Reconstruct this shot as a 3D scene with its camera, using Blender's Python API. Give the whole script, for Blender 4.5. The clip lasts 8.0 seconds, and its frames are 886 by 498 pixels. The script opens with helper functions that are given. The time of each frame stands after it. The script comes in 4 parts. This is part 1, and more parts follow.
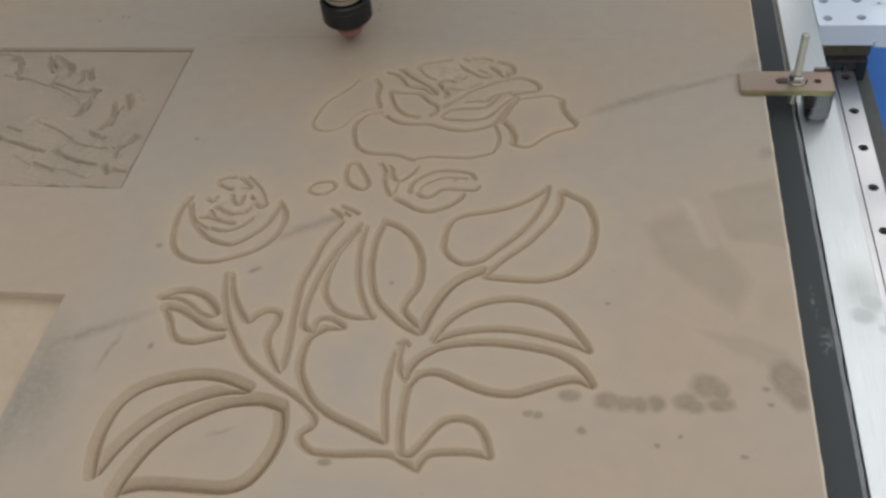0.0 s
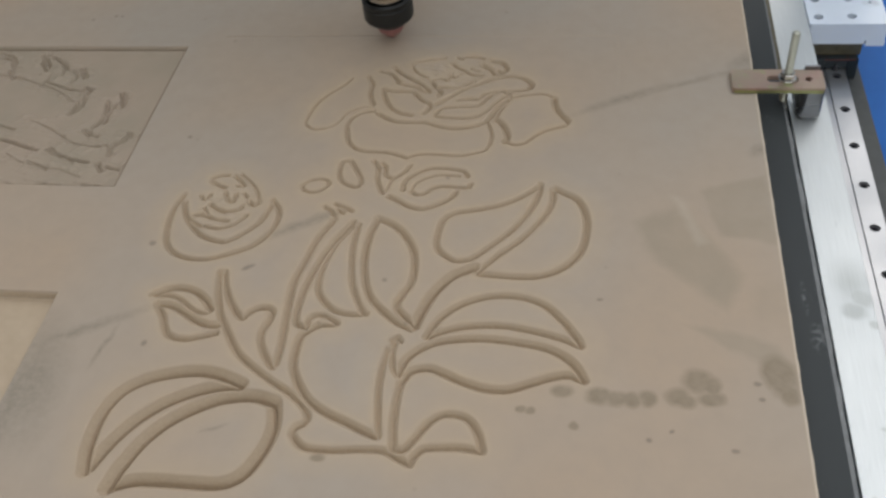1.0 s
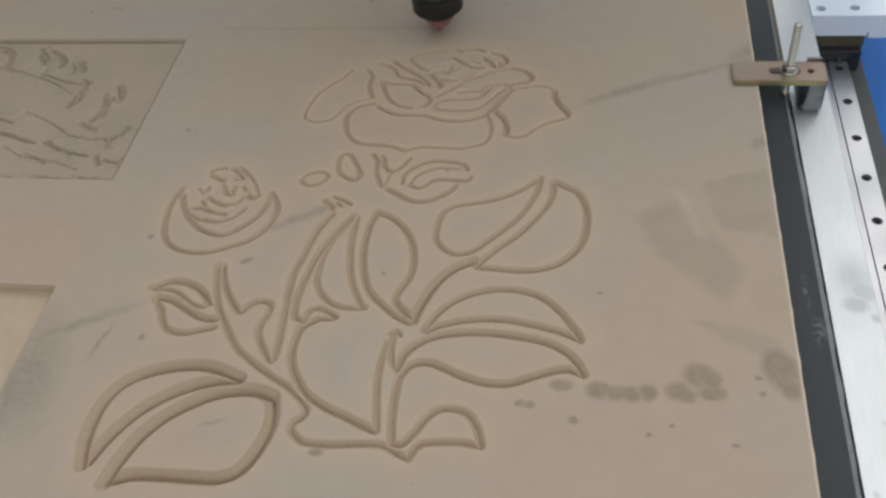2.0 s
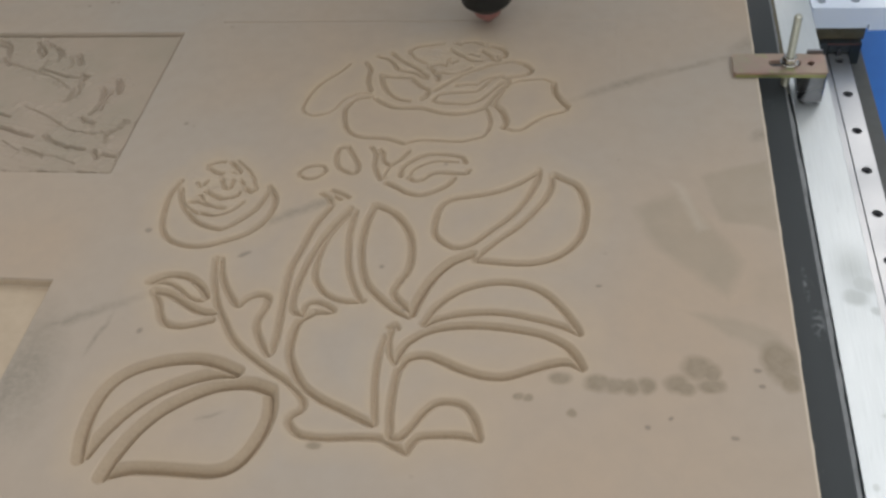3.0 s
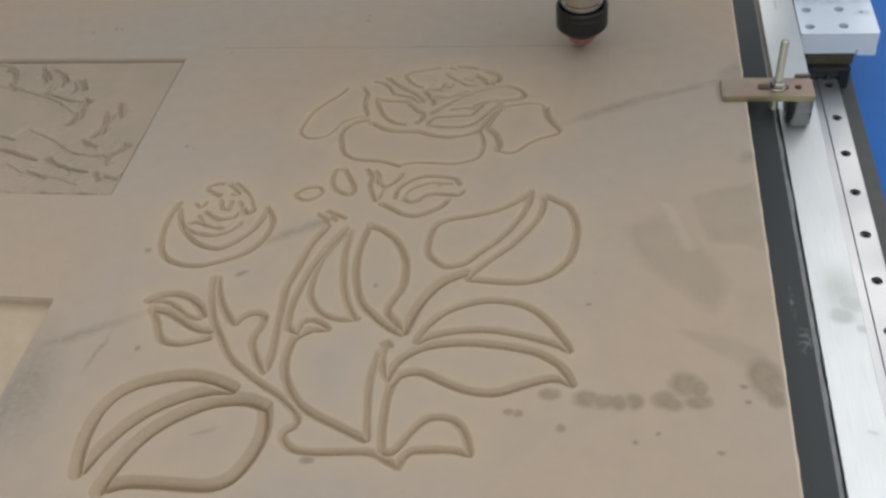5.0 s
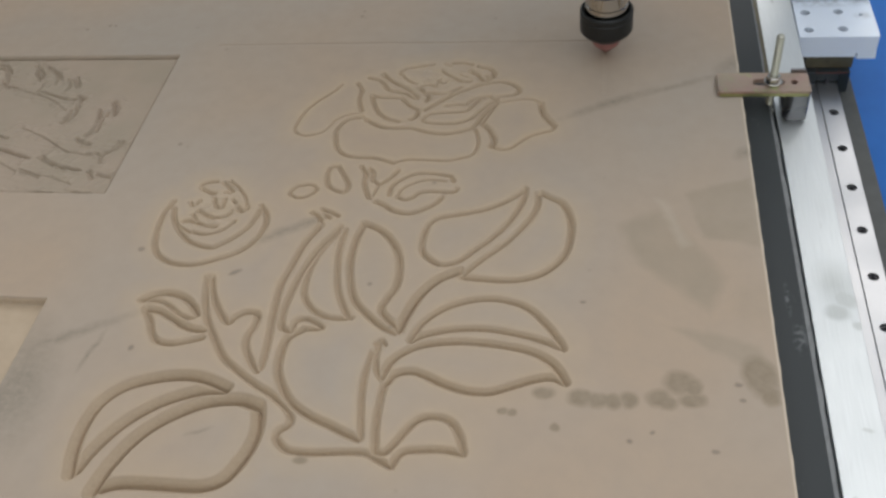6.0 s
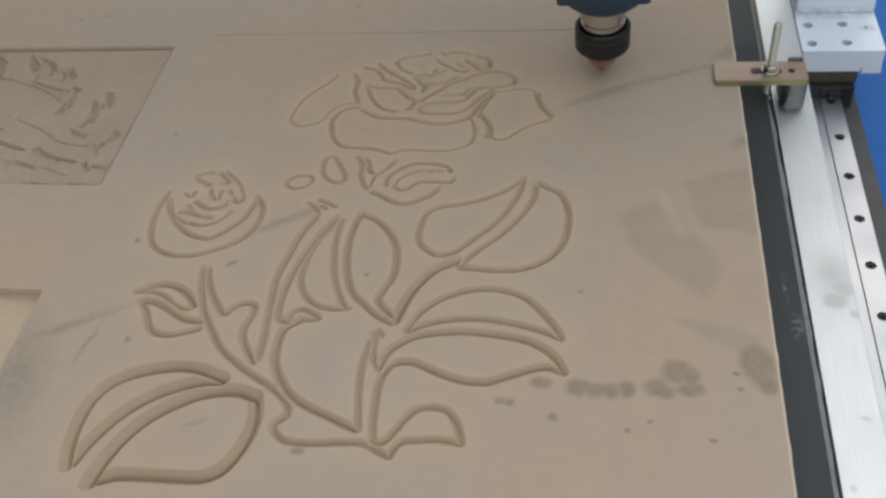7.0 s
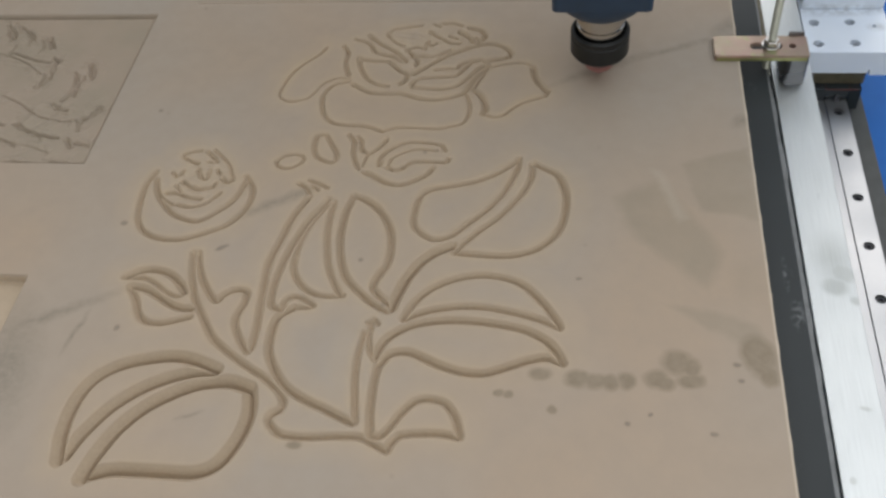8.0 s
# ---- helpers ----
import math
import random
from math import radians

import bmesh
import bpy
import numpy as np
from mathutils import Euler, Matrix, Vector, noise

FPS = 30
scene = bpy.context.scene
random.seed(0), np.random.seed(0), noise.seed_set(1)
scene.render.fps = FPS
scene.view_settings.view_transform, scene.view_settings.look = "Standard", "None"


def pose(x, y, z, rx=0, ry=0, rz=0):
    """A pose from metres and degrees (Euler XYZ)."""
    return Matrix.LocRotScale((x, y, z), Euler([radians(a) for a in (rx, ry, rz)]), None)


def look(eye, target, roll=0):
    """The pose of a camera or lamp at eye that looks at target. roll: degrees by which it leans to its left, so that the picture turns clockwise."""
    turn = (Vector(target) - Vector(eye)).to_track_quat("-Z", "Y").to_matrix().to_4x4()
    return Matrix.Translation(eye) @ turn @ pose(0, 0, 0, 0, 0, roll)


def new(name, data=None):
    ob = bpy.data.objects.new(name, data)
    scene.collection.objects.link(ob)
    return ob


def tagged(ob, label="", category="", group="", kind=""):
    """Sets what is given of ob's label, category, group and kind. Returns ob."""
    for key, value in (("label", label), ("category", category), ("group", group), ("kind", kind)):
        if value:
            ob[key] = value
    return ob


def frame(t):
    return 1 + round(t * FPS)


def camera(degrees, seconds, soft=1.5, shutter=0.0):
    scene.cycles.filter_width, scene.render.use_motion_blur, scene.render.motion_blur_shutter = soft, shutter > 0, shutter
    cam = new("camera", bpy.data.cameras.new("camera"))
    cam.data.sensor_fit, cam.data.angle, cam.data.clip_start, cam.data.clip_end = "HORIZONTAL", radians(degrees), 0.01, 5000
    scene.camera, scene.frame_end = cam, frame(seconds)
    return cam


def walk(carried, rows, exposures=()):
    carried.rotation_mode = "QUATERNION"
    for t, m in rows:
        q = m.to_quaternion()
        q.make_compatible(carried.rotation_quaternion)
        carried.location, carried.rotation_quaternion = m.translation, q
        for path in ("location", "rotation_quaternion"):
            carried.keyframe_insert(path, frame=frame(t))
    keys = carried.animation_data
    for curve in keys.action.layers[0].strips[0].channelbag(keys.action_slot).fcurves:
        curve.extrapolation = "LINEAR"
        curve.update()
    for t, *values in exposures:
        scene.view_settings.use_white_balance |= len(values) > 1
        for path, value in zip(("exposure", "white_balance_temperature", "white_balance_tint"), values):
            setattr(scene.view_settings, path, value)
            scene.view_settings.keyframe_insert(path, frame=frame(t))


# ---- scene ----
cam = camera(49.7, 8.0, soft=2.7, shutter=1.0)
PATH = [
    (0, (-0.1479, -0.7939, 0.5559), (-0.4616, 0.5536, -0.8883), -7.64),
    (0.3, (-0.1497, -0.7960, 0.5561), (-0.4577, 0.5531, -0.8879), -7.52),
    (0.5, (-0.1509, -0.7977, 0.5549), (-0.4563, 0.5530, -0.8881), -7.43),
    (1, (-0.1457, -0.7983, 0.5544), (-0.4493, 0.5542, -0.8874), -7.40),
    (1.5, (-0.1422, -0.7979, 0.5526), (-0.4552, 0.5521, -0.8894), -7.76),
    (1.7, (-0.1431, -0.7967, 0.5526), (-0.4546, 0.5497, -0.8932), -7.71),
    (2.8, (-0.1444, -0.7943, 0.5453), (-0.4480, 0.5425, -0.9109), -7.61),
    (3, (-0.1422, -0.7950, 0.5477), (-0.4521, 0.5403, -0.9086), -7.81),
    (3.2, (-0.1407, -0.7978, 0.5507), (-0.4552, 0.5443, -0.8983), -7.87),
    (3.5, (-0.1392, -0.8023, 0.5528), (-0.4557, 0.5547, -0.8819), -7.89),
    (4, (-0.1342, -0.8073, 0.5541), (-0.4557, 0.5669, -0.8630), -7.92),
    (4.5, (-0.1304, -0.8067, 0.5535), (-0.4534, 0.5673, -0.8634), -7.99),
    (4.7, (-0.1306, -0.8080, 0.5531), (-0.4531, 0.5676, -0.8624), -7.90),
    (5.8, (-0.1276, -0.8037, 0.5517), (-0.4473, 0.5655, -0.8707), -7.99),
    (6, (-0.1260, -0.8020, 0.5529), (-0.4485, 0.5621, -0.8738), -8.20),
    (6.5, (-0.1245, -0.8033, 0.5510), (-0.4453, 0.5582, -0.8784), -8.28),
    (7, (-0.1259, -0.8017, 0.5505), (-0.4426, 0.5509, -0.8883), -8.34),
    (7.5, (-0.1286, -0.7958, 0.5516), (-0.4336, 0.5378, -0.9073), -8.24),
    (7.8, (-0.1327, -0.7852, 0.5554), (-0.4242, 0.5178, -0.9336), -8.15),
    (8, (-0.1395, -0.7710, 0.5608), (-0.4160, 0.5025, -0.9563), -7.75),
]
EXPOSURES = [(0.0, -0.02), (1.5, -0.02), (3.0, 0.02), (4.0, 0.06), (4.5, 0.06), (6.0, 0.04), (7.0, 0.02), (7.5, 0.05), (8.0, 0.06)]
walk(cam, [(t, look(eye, target, roll)) for t, eye, target, roll in PATH], exposures=EXPOSURES)

# ---- world and light: overcast sky, with added lamps standing in for workshop daylight ----
SKY_WATTS = 157
world = bpy.data.worlds.new("overcast_sky")
scene.world = world
world.use_nodes = True
wn = world.node_tree.nodes
sky = wn.new("ShaderNodeTexSky")
sky.sky_type = 'NISHITA'
sky.sun_disc = False
sky.sun_elevation = radians(50)
sky.sun_rotation = radians(20)
wn["Background"].inputs["Strength"].default_value = 0.1
world.node_tree.links.new(sky.outputs["Color"], wn["Background"].inputs["Color"])


def roof_light(x, y, z, sx, sy, watts, colour):
    """An added area lamp that stands in for daylight through an unseen opening."""
    data = bpy.data.lights.new("roof_light", 'AREA')
    data.shape, data.size, data.size_y, data.energy, data.color = 'RECTANGLE', sx, sy, watts, colour
    ob = new("roof_light", data)
    ob.matrix_world = pose(x, y, z)
    return ob


# added fill lamp for faces turned to the camera; its window is assumed
south_fill = roof_light(0.0, -3.44, 1.35, 3.0, 1.5, 20, (1.0, 0.99, 0.95))
south_fill.name, south_fill.matrix_world = "window_light", pose(0.0, -3.46, 1.35, 90, 0, 0)
# main lamp in an assumed roof opening, sized and placed to tune the shading
roof_light(0.45, 1.5, 2.78, 5.2, 8.4, SKY_WATTS, (0.992, 1.0, 0.957))


# ---- materials ----
class Nodes:
    """A small writer of node materials."""

    def __init__(self, name, colour, rough=0.5, metal=0.0):
        self.mat = bpy.data.materials.new(name)
        self.mat.use_nodes = True
        self.tree = self.mat.node_tree
        self.out = self.tree.nodes["Principled BSDF"]
        self.out.inputs["Base Color"].default_value = (*colour, 1)
        self.out.inputs["Roughness"].default_value = rough
        self.out.inputs["Metallic"].default_value = metal
        self.place = self.tree.nodes.new("ShaderNodeTexCoord").outputs["Object"]

    def add(self, kind, **inputs):
        node = self.tree.nodes.new(kind)
        for key, value in inputs.items():
            self.put(value, node.inputs[key.replace("_", " ")])
        return node

    def put(self, value, socket):
        if isinstance(value, bpy.types.NodeSocket):
            self.tree.links.new(value, socket)
        else:
            socket.default_value = value

    def math(self, op, a, b=0.0):
        node = self.tree.nodes.new("ShaderNodeMath")
        node.operation = op
        self.put(a, node.inputs[0])
        self.put(b, node.inputs[1])
        return node.outputs[0]

    def scaled(self, sx, sy, sz):
        return self.add("ShaderNodeMapping", Vector=self.place, Scale=(sx, sy, sz)).outputs[0]

    def noise(self, scale, detail=3.0, rough=0.55, place=None):
        return self.add("ShaderNodeTexNoise", Vector=place or self.place, Scale=scale, Detail=detail, Roughness=rough).outputs["Fac"]

    def span(self, value, low, high, to_low=0.0, to_high=1.0):
        node = self.add("ShaderNodeMapRange", Value=value)
        for k, v in zip((1, 2, 3, 4), (low, high, to_low, to_high)):
            node.inputs[k].default_value = v
        return node.outputs[0]

    def mix(self, fac, a, b, blend='MIX'):
        node = self.tree.nodes.new("ShaderNodeMix")
        node.data_type, node.blend_type = 'RGBA', blend
        self.put(fac, node.inputs[0])
        self.put(a if isinstance(a, bpy.types.NodeSocket) else (*a, 1), node.inputs[6])
        self.put(b if isinstance(b, bpy.types.NodeSocket) else (*b, 1), node.inputs[7])
        return node.outputs[2]

    def blot(self, place, x, y, rx, ry, turn=0.0, soft=0.3):
        """A round mark on the board: 1 inside, 0 outside."""
        moved = self.add("ShaderNodeMapping", Vector=place, Location=(x, y, 0), Rotation=(0, 0, radians(turn)), Scale=(rx, ry, 1e6))
        moved.vector_type = 'TEXTURE'
        flat = self.add("ShaderNodeVectorMath")
        flat.operation = 'LENGTH'
        self.put(moved.outputs[0], flat.inputs[0])
        return self.span(flat.outputs["Value"], 1 - soft, 1 + soft, 1.0, 0.0)

    def facet(self, place, corners, soft):
        """A mark with straight sides, its corners in counter-clockwise order: 1 inside, 0 outside."""
        inside = None
        for (ax, ay), (bx, by) in zip(corners, corners[1:] + corners[:1]):
            long = math.hypot(bx - ax, by - ay)
            side = self.add("ShaderNodeVectorMath")
            side.operation = 'DOT_PRODUCT'
            self.put(place, side.inputs[0])
            side.inputs[1].default_value = ((ay - by) / long, (bx - ax) / long, 0)
            level = ax * (ay - by) / long + ay * (bx - ax) / long
            mask = self.span(side.outputs["Value"], level - soft, level + soft)
            inside = mask if inside is None else self.math('MINIMUM', inside, mask)
        return inside

    def most(self, masks):
        total = masks[0]
        for m in masks[1:]:
            total = self.math('MAXIMUM', total, m)
        return total

    def colour(self, socket):
        self.put(socket, self.out.inputs["Base Color"])

    def rough(self, socket):
        self.put(socket, self.out.inputs["Roughness"])

    def bump(self, height, strength, distance):
        node = self.add("ShaderNodeBump", Height=height, Strength=strength, Distance=distance)
        self.put(node.outputs[0], self.out.inputs["Normal"])


def simple(name, colour, rough=0.5, metal=0.0, vary=0.12, scale=60.0, bump=0.05, stretch=(1, 1, 1), gloss=0.5):
    """A surface with grain and blotches of its own colour."""
    n = Nodes(name, colour, rough, metal)
    n.out.inputs["Specular IOR Level"].default_value = gloss
    fine = n.noise(scale, 4.0, 0.6, n.scaled(*stretch))
    broad = n.noise(scale / 9, 2.0)
    both = n.math('ADD', n.math('MULTIPLY', fine, 0.55), n.math('MULTIPLY', broad, 0.45))
    dark = tuple(c * (1 - vary) for c in colour)
    light = tuple(min(1, c * (1 + vary)) for c in colour)
    n.colour(n.mix(n.span(both, 0.3, 0.7), dark, light))
    n.rough(n.span(broad, 0.3, 0.7, max(0.05, rough - 0.08), min(1, rough + 0.08)))
    n.bump(fine, bump, 0.002)
    return n.mat


def mdf_material():
    n = Nodes("fibreboard", (0.42, 0.34, 0.26), 0.62)
    n.out.inputs["Specular IOR Level"].default_value = 0.35
    place = n.place
    z = n.add("ShaderNodeSeparateXYZ", Vector=place).outputs[2]
    fine = n.noise(900, 3.0, 0.7)
    mid = n.noise(60, 4.0, 0.6)
    broad = n.noise(4, 2.0, 0.5)
    face = n.mix(n.span(broad, 0.35, 0.65), (0.405, 0.308, 0.222), (0.368, 0.312, 0.254))
    face = n.mix(n.math('MULTIPLY', n.span(mid, 0.35, 0.7), 0.35), face, (0.355, 0.288, 0.225))
    # paler, warmer tone towards the cuts, broken up by noise
    cut_halo = n.tree.nodes.new("ShaderNodeAttribute")
    cut_halo.attribute_name = "cut_halo"
    halo = n.math('MULTIPLY', cut_halo.outputs["Fac"], n.span(n.noise(28, 4.0, 0.65), 0.30, 0.70, 0.40, 0.95))
    face = n.mix(halo, face, (0.452, 0.342, 0.228))
    # wobbling coordinates give the stains uneven outlines
    wob = n.add("ShaderNodeTexNoise", Vector=place, Scale=70.0, Detail=2.0)
    shift = n.add("ShaderNodeVectorMath")
    shift.operation = 'MULTIPLY_ADD'
    n.put(wob.outputs["Color"], shift.inputs[0])
    shift.inputs[1].default_value = (0.006, 0.006, 0)
    n.put(place, shift.inputs[2])
    away = n.add("ShaderNodeVectorMath")
    away.operation = 'SUBTRACT'
    n.put(shift.outputs[0], away.inputs[0])
    away.inputs[1].default_value = (0.003, 0.003, 0)
    p = away.outputs[0]
    # pale grey dust marks where sheets lay
    dust = n.most([n.math('MULTIPLY', n.facet(p, [(-0.0448, -0.2534), (-0.0019, -0.2619), (-0.0034, -0.1833), (-0.0341, -0.1936), (-0.0565, -0.2038)], 0.0025), 0.9),
                   n.facet(p, [(-0.0958, -0.2827), (-0.0447, -0.3309), (-0.031, -0.2962), (-0.0676, -0.2335), (-0.078, -0.2239), (-0.1111, -0.2426)], 0.0045),
                   n.facet(p, [(-0.0494, -0.3638), (-0.0236, -0.3789), (-0.0063, -0.3789), (-0.0138, -0.3624), (-0.0294, -0.3556), (-0.0724, -0.3467)], 0.0030),
                   n.math('MULTIPLY', n.facet(p, [(-0.030, -0.330), (-0.004, -0.345), (-0.002, -0.300), (-0.022, -0.305)], 0.006), 0.35)])
    patchy = n.span(n.noise(34, 3.0, 0.6), 0.30, 0.70, 0.55, 1.0)
    face = n.mix(n.math('MULTIPLY', n.math('MULTIPLY', dust, patchy), 0.72), face, (0.300, 0.247, 0.180))
    pale = n.facet(p, [(-0.0627, -0.2664), (-0.0556, -0.2612), (-0.0741, -0.2124), (-0.0804, -0.2098)], 0.003)
    face = n.mix(n.math('MULTIPLY', pale, 0.38), face, (0.46, 0.385, 0.30))
    # oil drops
    oil = n.most([n.blot(p, -0.1621, -0.4109, 0.0078, 0.0052), n.blot(p, -0.136, -0.413, 0.009, 0.0068), n.blot(p, -0.124, -0.414, 0.008, 0.0058),
                  n.blot(p, -0.115, -0.415, 0.006, 0.006), n.blot(p, -0.1035, -0.4131, 0.0068, 0.0066), n.blot(p, -0.0832, -0.4095, 0.0082, 0.0078),
                  n.blot(p, -0.0775, -0.4135, 0.0062, 0.0060), n.blot(p, -0.0690, -0.3955, 0.0108, 0.0095), n.blot(p, -0.0600, -0.3985, 0.0065, 0.0075),
                  n.blot(p, -0.0611, -0.4101, 0.0092, 0.0062), n.blot(p, -0.0145, -0.388, 0.0115, 0.0165, 12, 0.25), n.blot(p, -0.0085, -0.4035, 0.0060, 0.0085, 0, 0.3),
                  n.blot(p, -0.1895, -0.4265, 0.0035, 0.0032), n.blot(p, -0.1830, -0.4270, 0.0032, 0.0030), n.blot(p, -0.154, -0.438, 0.0032, 0.003), n.blot(p, -0.323, -0.475, 0.005, 0.003)])
    oil = n.math('MULTIPLY', oil, n.span(n.noise(110, 3.0, 0.6), 0.28, 0.66, 0.62, 1.0))
    face = n.mix(n.math('MULTIPLY', oil, 0.92), face, (0.235, 0.185, 0.125))
    # small specks of dirt
    dots = n.add("ShaderNodeTexVoronoi", Vector=place, Scale=38.0).outputs["Distance"]
    rare = n.span(n.noise(9, 2.0), 0.56, 0.62)
    specks = n.math('MULTIPLY', n.span(dots, 0.05, 0.11, 1.0, 0.0), rare)
    some = n.most([specks, n.blot(p, -0.048, -0.450, 0.0025, 0.002), n.blot(p, -0.103, -0.446, 0.002, 0.0015), n.blot(p, -0.088, -0.439, 0.0018, 0.0015),
                   n.blot(p, -0.030, -0.396, 0.003, 0.002), n.blot(p, -0.027, -0.408, 0.002, 0.002), n.blot(p, -0.509, -0.282, 0.003, 0.003),
                   n.blot(p, -0.419, -0.305, 0.005, 0.002, 30), n.blot(p, -0.138, -0.325, 0.002, 0.0015), n.blot(p, -0.479, -0.386, 0.002, 0.003)])
    face = n.mix(n.math('MULTIPLY', some, 0.6), face, (0.17, 0.14, 0.11))
    # grey rubbed smears
    smear = n.most([n.blot(p, -0.118, -0.081, 0.036, 0.0040, 27, 0.9), n.blot(p, -0.060, -0.056, 0.034, 0.0030, 22, 0.9),
                    n.blot(p, -0.372, -0.247, 0.012, 0.0040, 32, 0.8), n.blot(p, -0.390, -0.258, 0.024, 0.0038, 30, 0.95),
                    n.blot(p, -0.5105, -0.3905, 0.0018, 0.0150, -12, 0.7), n.blot(p, -0.545, -0.382, 0.046, 0.0038, 28, 0.95),
                    n.blot(p, -0.562, -0.440, 0.0085, 0.048, 3, 0.8), n.blot(p, -0.553, -0.425, 0.016, 0.040, 12, 0.95), n.blot(p, -0.003, -0.018, 0.016, 0.006, 40, 0.9),
                    n.blot(p, -0.004, -0.150, 0.009, 0.005, 40, 0.9), n.blot(p, -0.402, -0.457, 0.007, 0.0012, 25, 0.9)])
    torn = n.span(n.noise(160, 3.0, 0.7), 0.30, 0.75, 0.25, 0.85)
    face = n.mix(n.math('MULTIPLY', smear, torn), face, (0.195, 0.170, 0.130))
    # the cut core is paler brown and fibrous
    core = n.mix(n.span(n.noise(420, 3.0, 0.7), 0.3, 0.7), (0.410, 0.318, 0.220), (0.470, 0.366, 0.257))
    cut = n.span(z, -0.0026, -0.0010, 0.85, 0.0)
    face = n.mix(cut, face, core)
    # the milled pocket floor is freshly cut and yellower
    fresh = n.mix(n.span(mid, 0.35, 0.65), (0.425, 0.330, 0.228), (0.465, 0.362, 0.255))
    cut_xyz = n.add("ShaderNodeSeparateXYZ", Vector=place)
    pocket = n.math('MULTIPLY', n.span(cut_xyz.outputs[0], POCKET_X - 0.0003, POCKET_X, 1.0, 0.0), n.span(cut_xyz.outputs[1], POCKET_Y - 0.0003, POCKET_Y, 1.0, 0.0))
    face = n.mix(n.math('MULTIPLY', pocket, n.span(z, -0.0092, -0.0086, 1.0, 0.0)), face, fresh)
    # pale raw rim along the sawn edge
    rim = n.span(n.add("ShaderNodeSeparateXYZ", Vector=place).outputs[0], -0.0026, -0.0014)
    face = n.mix(n.math('MULTIPLY', rim, 0.8), face, (0.58, 0.49, 0.38))
    # the sunk panel shows the milled greyer core
    xyz = n.add("ShaderNodeSeparateXYZ", Vector=place)
    side = n.math('MULTIPLY', n.span(xyz.outputs[0], PANEL_X + 0.0010, PANEL_X + 0.0015, 1.0, 0.0), n.span(xyz.outputs[1], PANEL_Y0 - 0.0015, PANEL_Y0 - 0.0010))
    milled = n.math('MULTIPLY', n.math('MULTIPLY', side, n.span(xyz.outputs[1], PANEL_Y1 + 0.0010, PANEL_Y1 + 0.0015, 1.0, 0.0)), n.span(z, -0.0008, -0.0002, 1.0, 0.0))
    face = n.mix(milled, face, n.mix(n.span(n.noise(14, 3.0), 0.38, 0.62), (0.330, 0.268, 0.198), (0.362, 0.284, 0.212)))
    n.colour(face)
    n.rough(n.span(mid, 0.3, 0.7, 0.55, 0.72))
    n.bump(n.math('ADD', n.math('MULTIPLY', fine, 0.5), mid), 0.10, 0.001)
    return n.mat


def milled_steel():
    n = Nodes("milled_steel", (0.62, 0.62, 0.60), 0.3, 1.0)
    brushed = n.noise(30, 4.0, 0.6, n.scaled(45, 0.8, 30))
    broad = n.noise(14, 3.0)
    wob = n.add("ShaderNodeTexNoise", Vector=n.place, Scale=90.0)
    shift = n.add("ShaderNodeVectorMath")
    shift.operation = 'MULTIPLY_ADD'
    n.put(wob.outputs["Color"], shift.inputs[0])
    shift.inputs[1].default_value = (0.006, 0.006, 0)
    n.put(n.place, shift.inputs[2])
    p = shift.outputs[0]
    drops = n.most([n.blot(p, 0.057, -0.298, 0.008, 0.008), n.blot(p, 0.067, -0.286, 0.007, 0.008),
                    n.blot(p, 0.063, -0.284, 0.006, 0.007), n.blot(p, 0.070, -0.311, 0.004, 0.004),
                    n.blot(p, 0.046, -0.459, 0.002, 0.003), n.blot(p, 0.058, -0.268, 0.010, 0.016, 0, 0.8),
                    n.blot(p, 0.062, -0.404, 0.004, 0.002)])
    base = n.mix(n.span(brushed, 0.3, 0.7), (0.57, 0.59, 0.585), (0.65, 0.67, 0.665))
    base = n.mix(n.math('MULTIPLY', drops, 0.22), base, (0.33, 0.33, 0.28))
    scratch = n.span(n.noise(70, 2.0, 0.5, n.scaled(1.2, 0.25, 1)), 0.70, 0.74)
    base = n.mix(n.math('MULTIPLY', scratch, 0.35), base, (0.25, 0.25, 0.24))
    n.colour(base)
    rough = n.math('ADD', n.span(broad, 0.3, 0.7, 0.46, 0.56), n.math('MULTIPLY', drops, 0.10))
    n.rough(rough)
    n.bump(brushed, 0.05, 0.001)
    return n.mat


def dark_strip_material():
    n = Nodes("dark_plastic", (0.045, 0.05, 0.053), 0.55)
    n.out.inputs["Specular IOR Level"].default_value = 0.3
    fine = n.noise(300, 3.0)
    broad = n.noise(9, 3.0)
    base = n.mix(n.span(broad, 0.3, 0.7), (0.024, 0.028, 0.029), (0.038, 0.043, 0.044))
    scuffed = n.math('MULTIPLY', n.span(n.noise(55, 4.0, 0.7, n.scaled(1.6, 0.7, 1)), 0.62, 0.70), n.span(n.noise(7, 1.0), 0.5, 0.6))
    near = n.most([n.blot(n.place, 0.021, -0.338, 0.004, 0.010, 0, 0.7), n.blot(n.place, 0.016, -0.300, 0.0015, 0.012, 0, 0.7)])
    marks = n.math('MULTIPLY', near, n.span(n.noise(240, 2.0), 0.45, 0.58))
    base = n.mix(n.math('MAXIMUM', n.math('MULTIPLY', scuffed, 0.25), n.math('MULTIPLY', marks, 0.45)), base, (0.22, 0.23, 0.23))
    n.colour(base)
    n.rough(n.span(broad, 0.3, 0.7, 0.45, 0.62))
    n.bump(fine, 0.08, 0.001)
    return n.mat


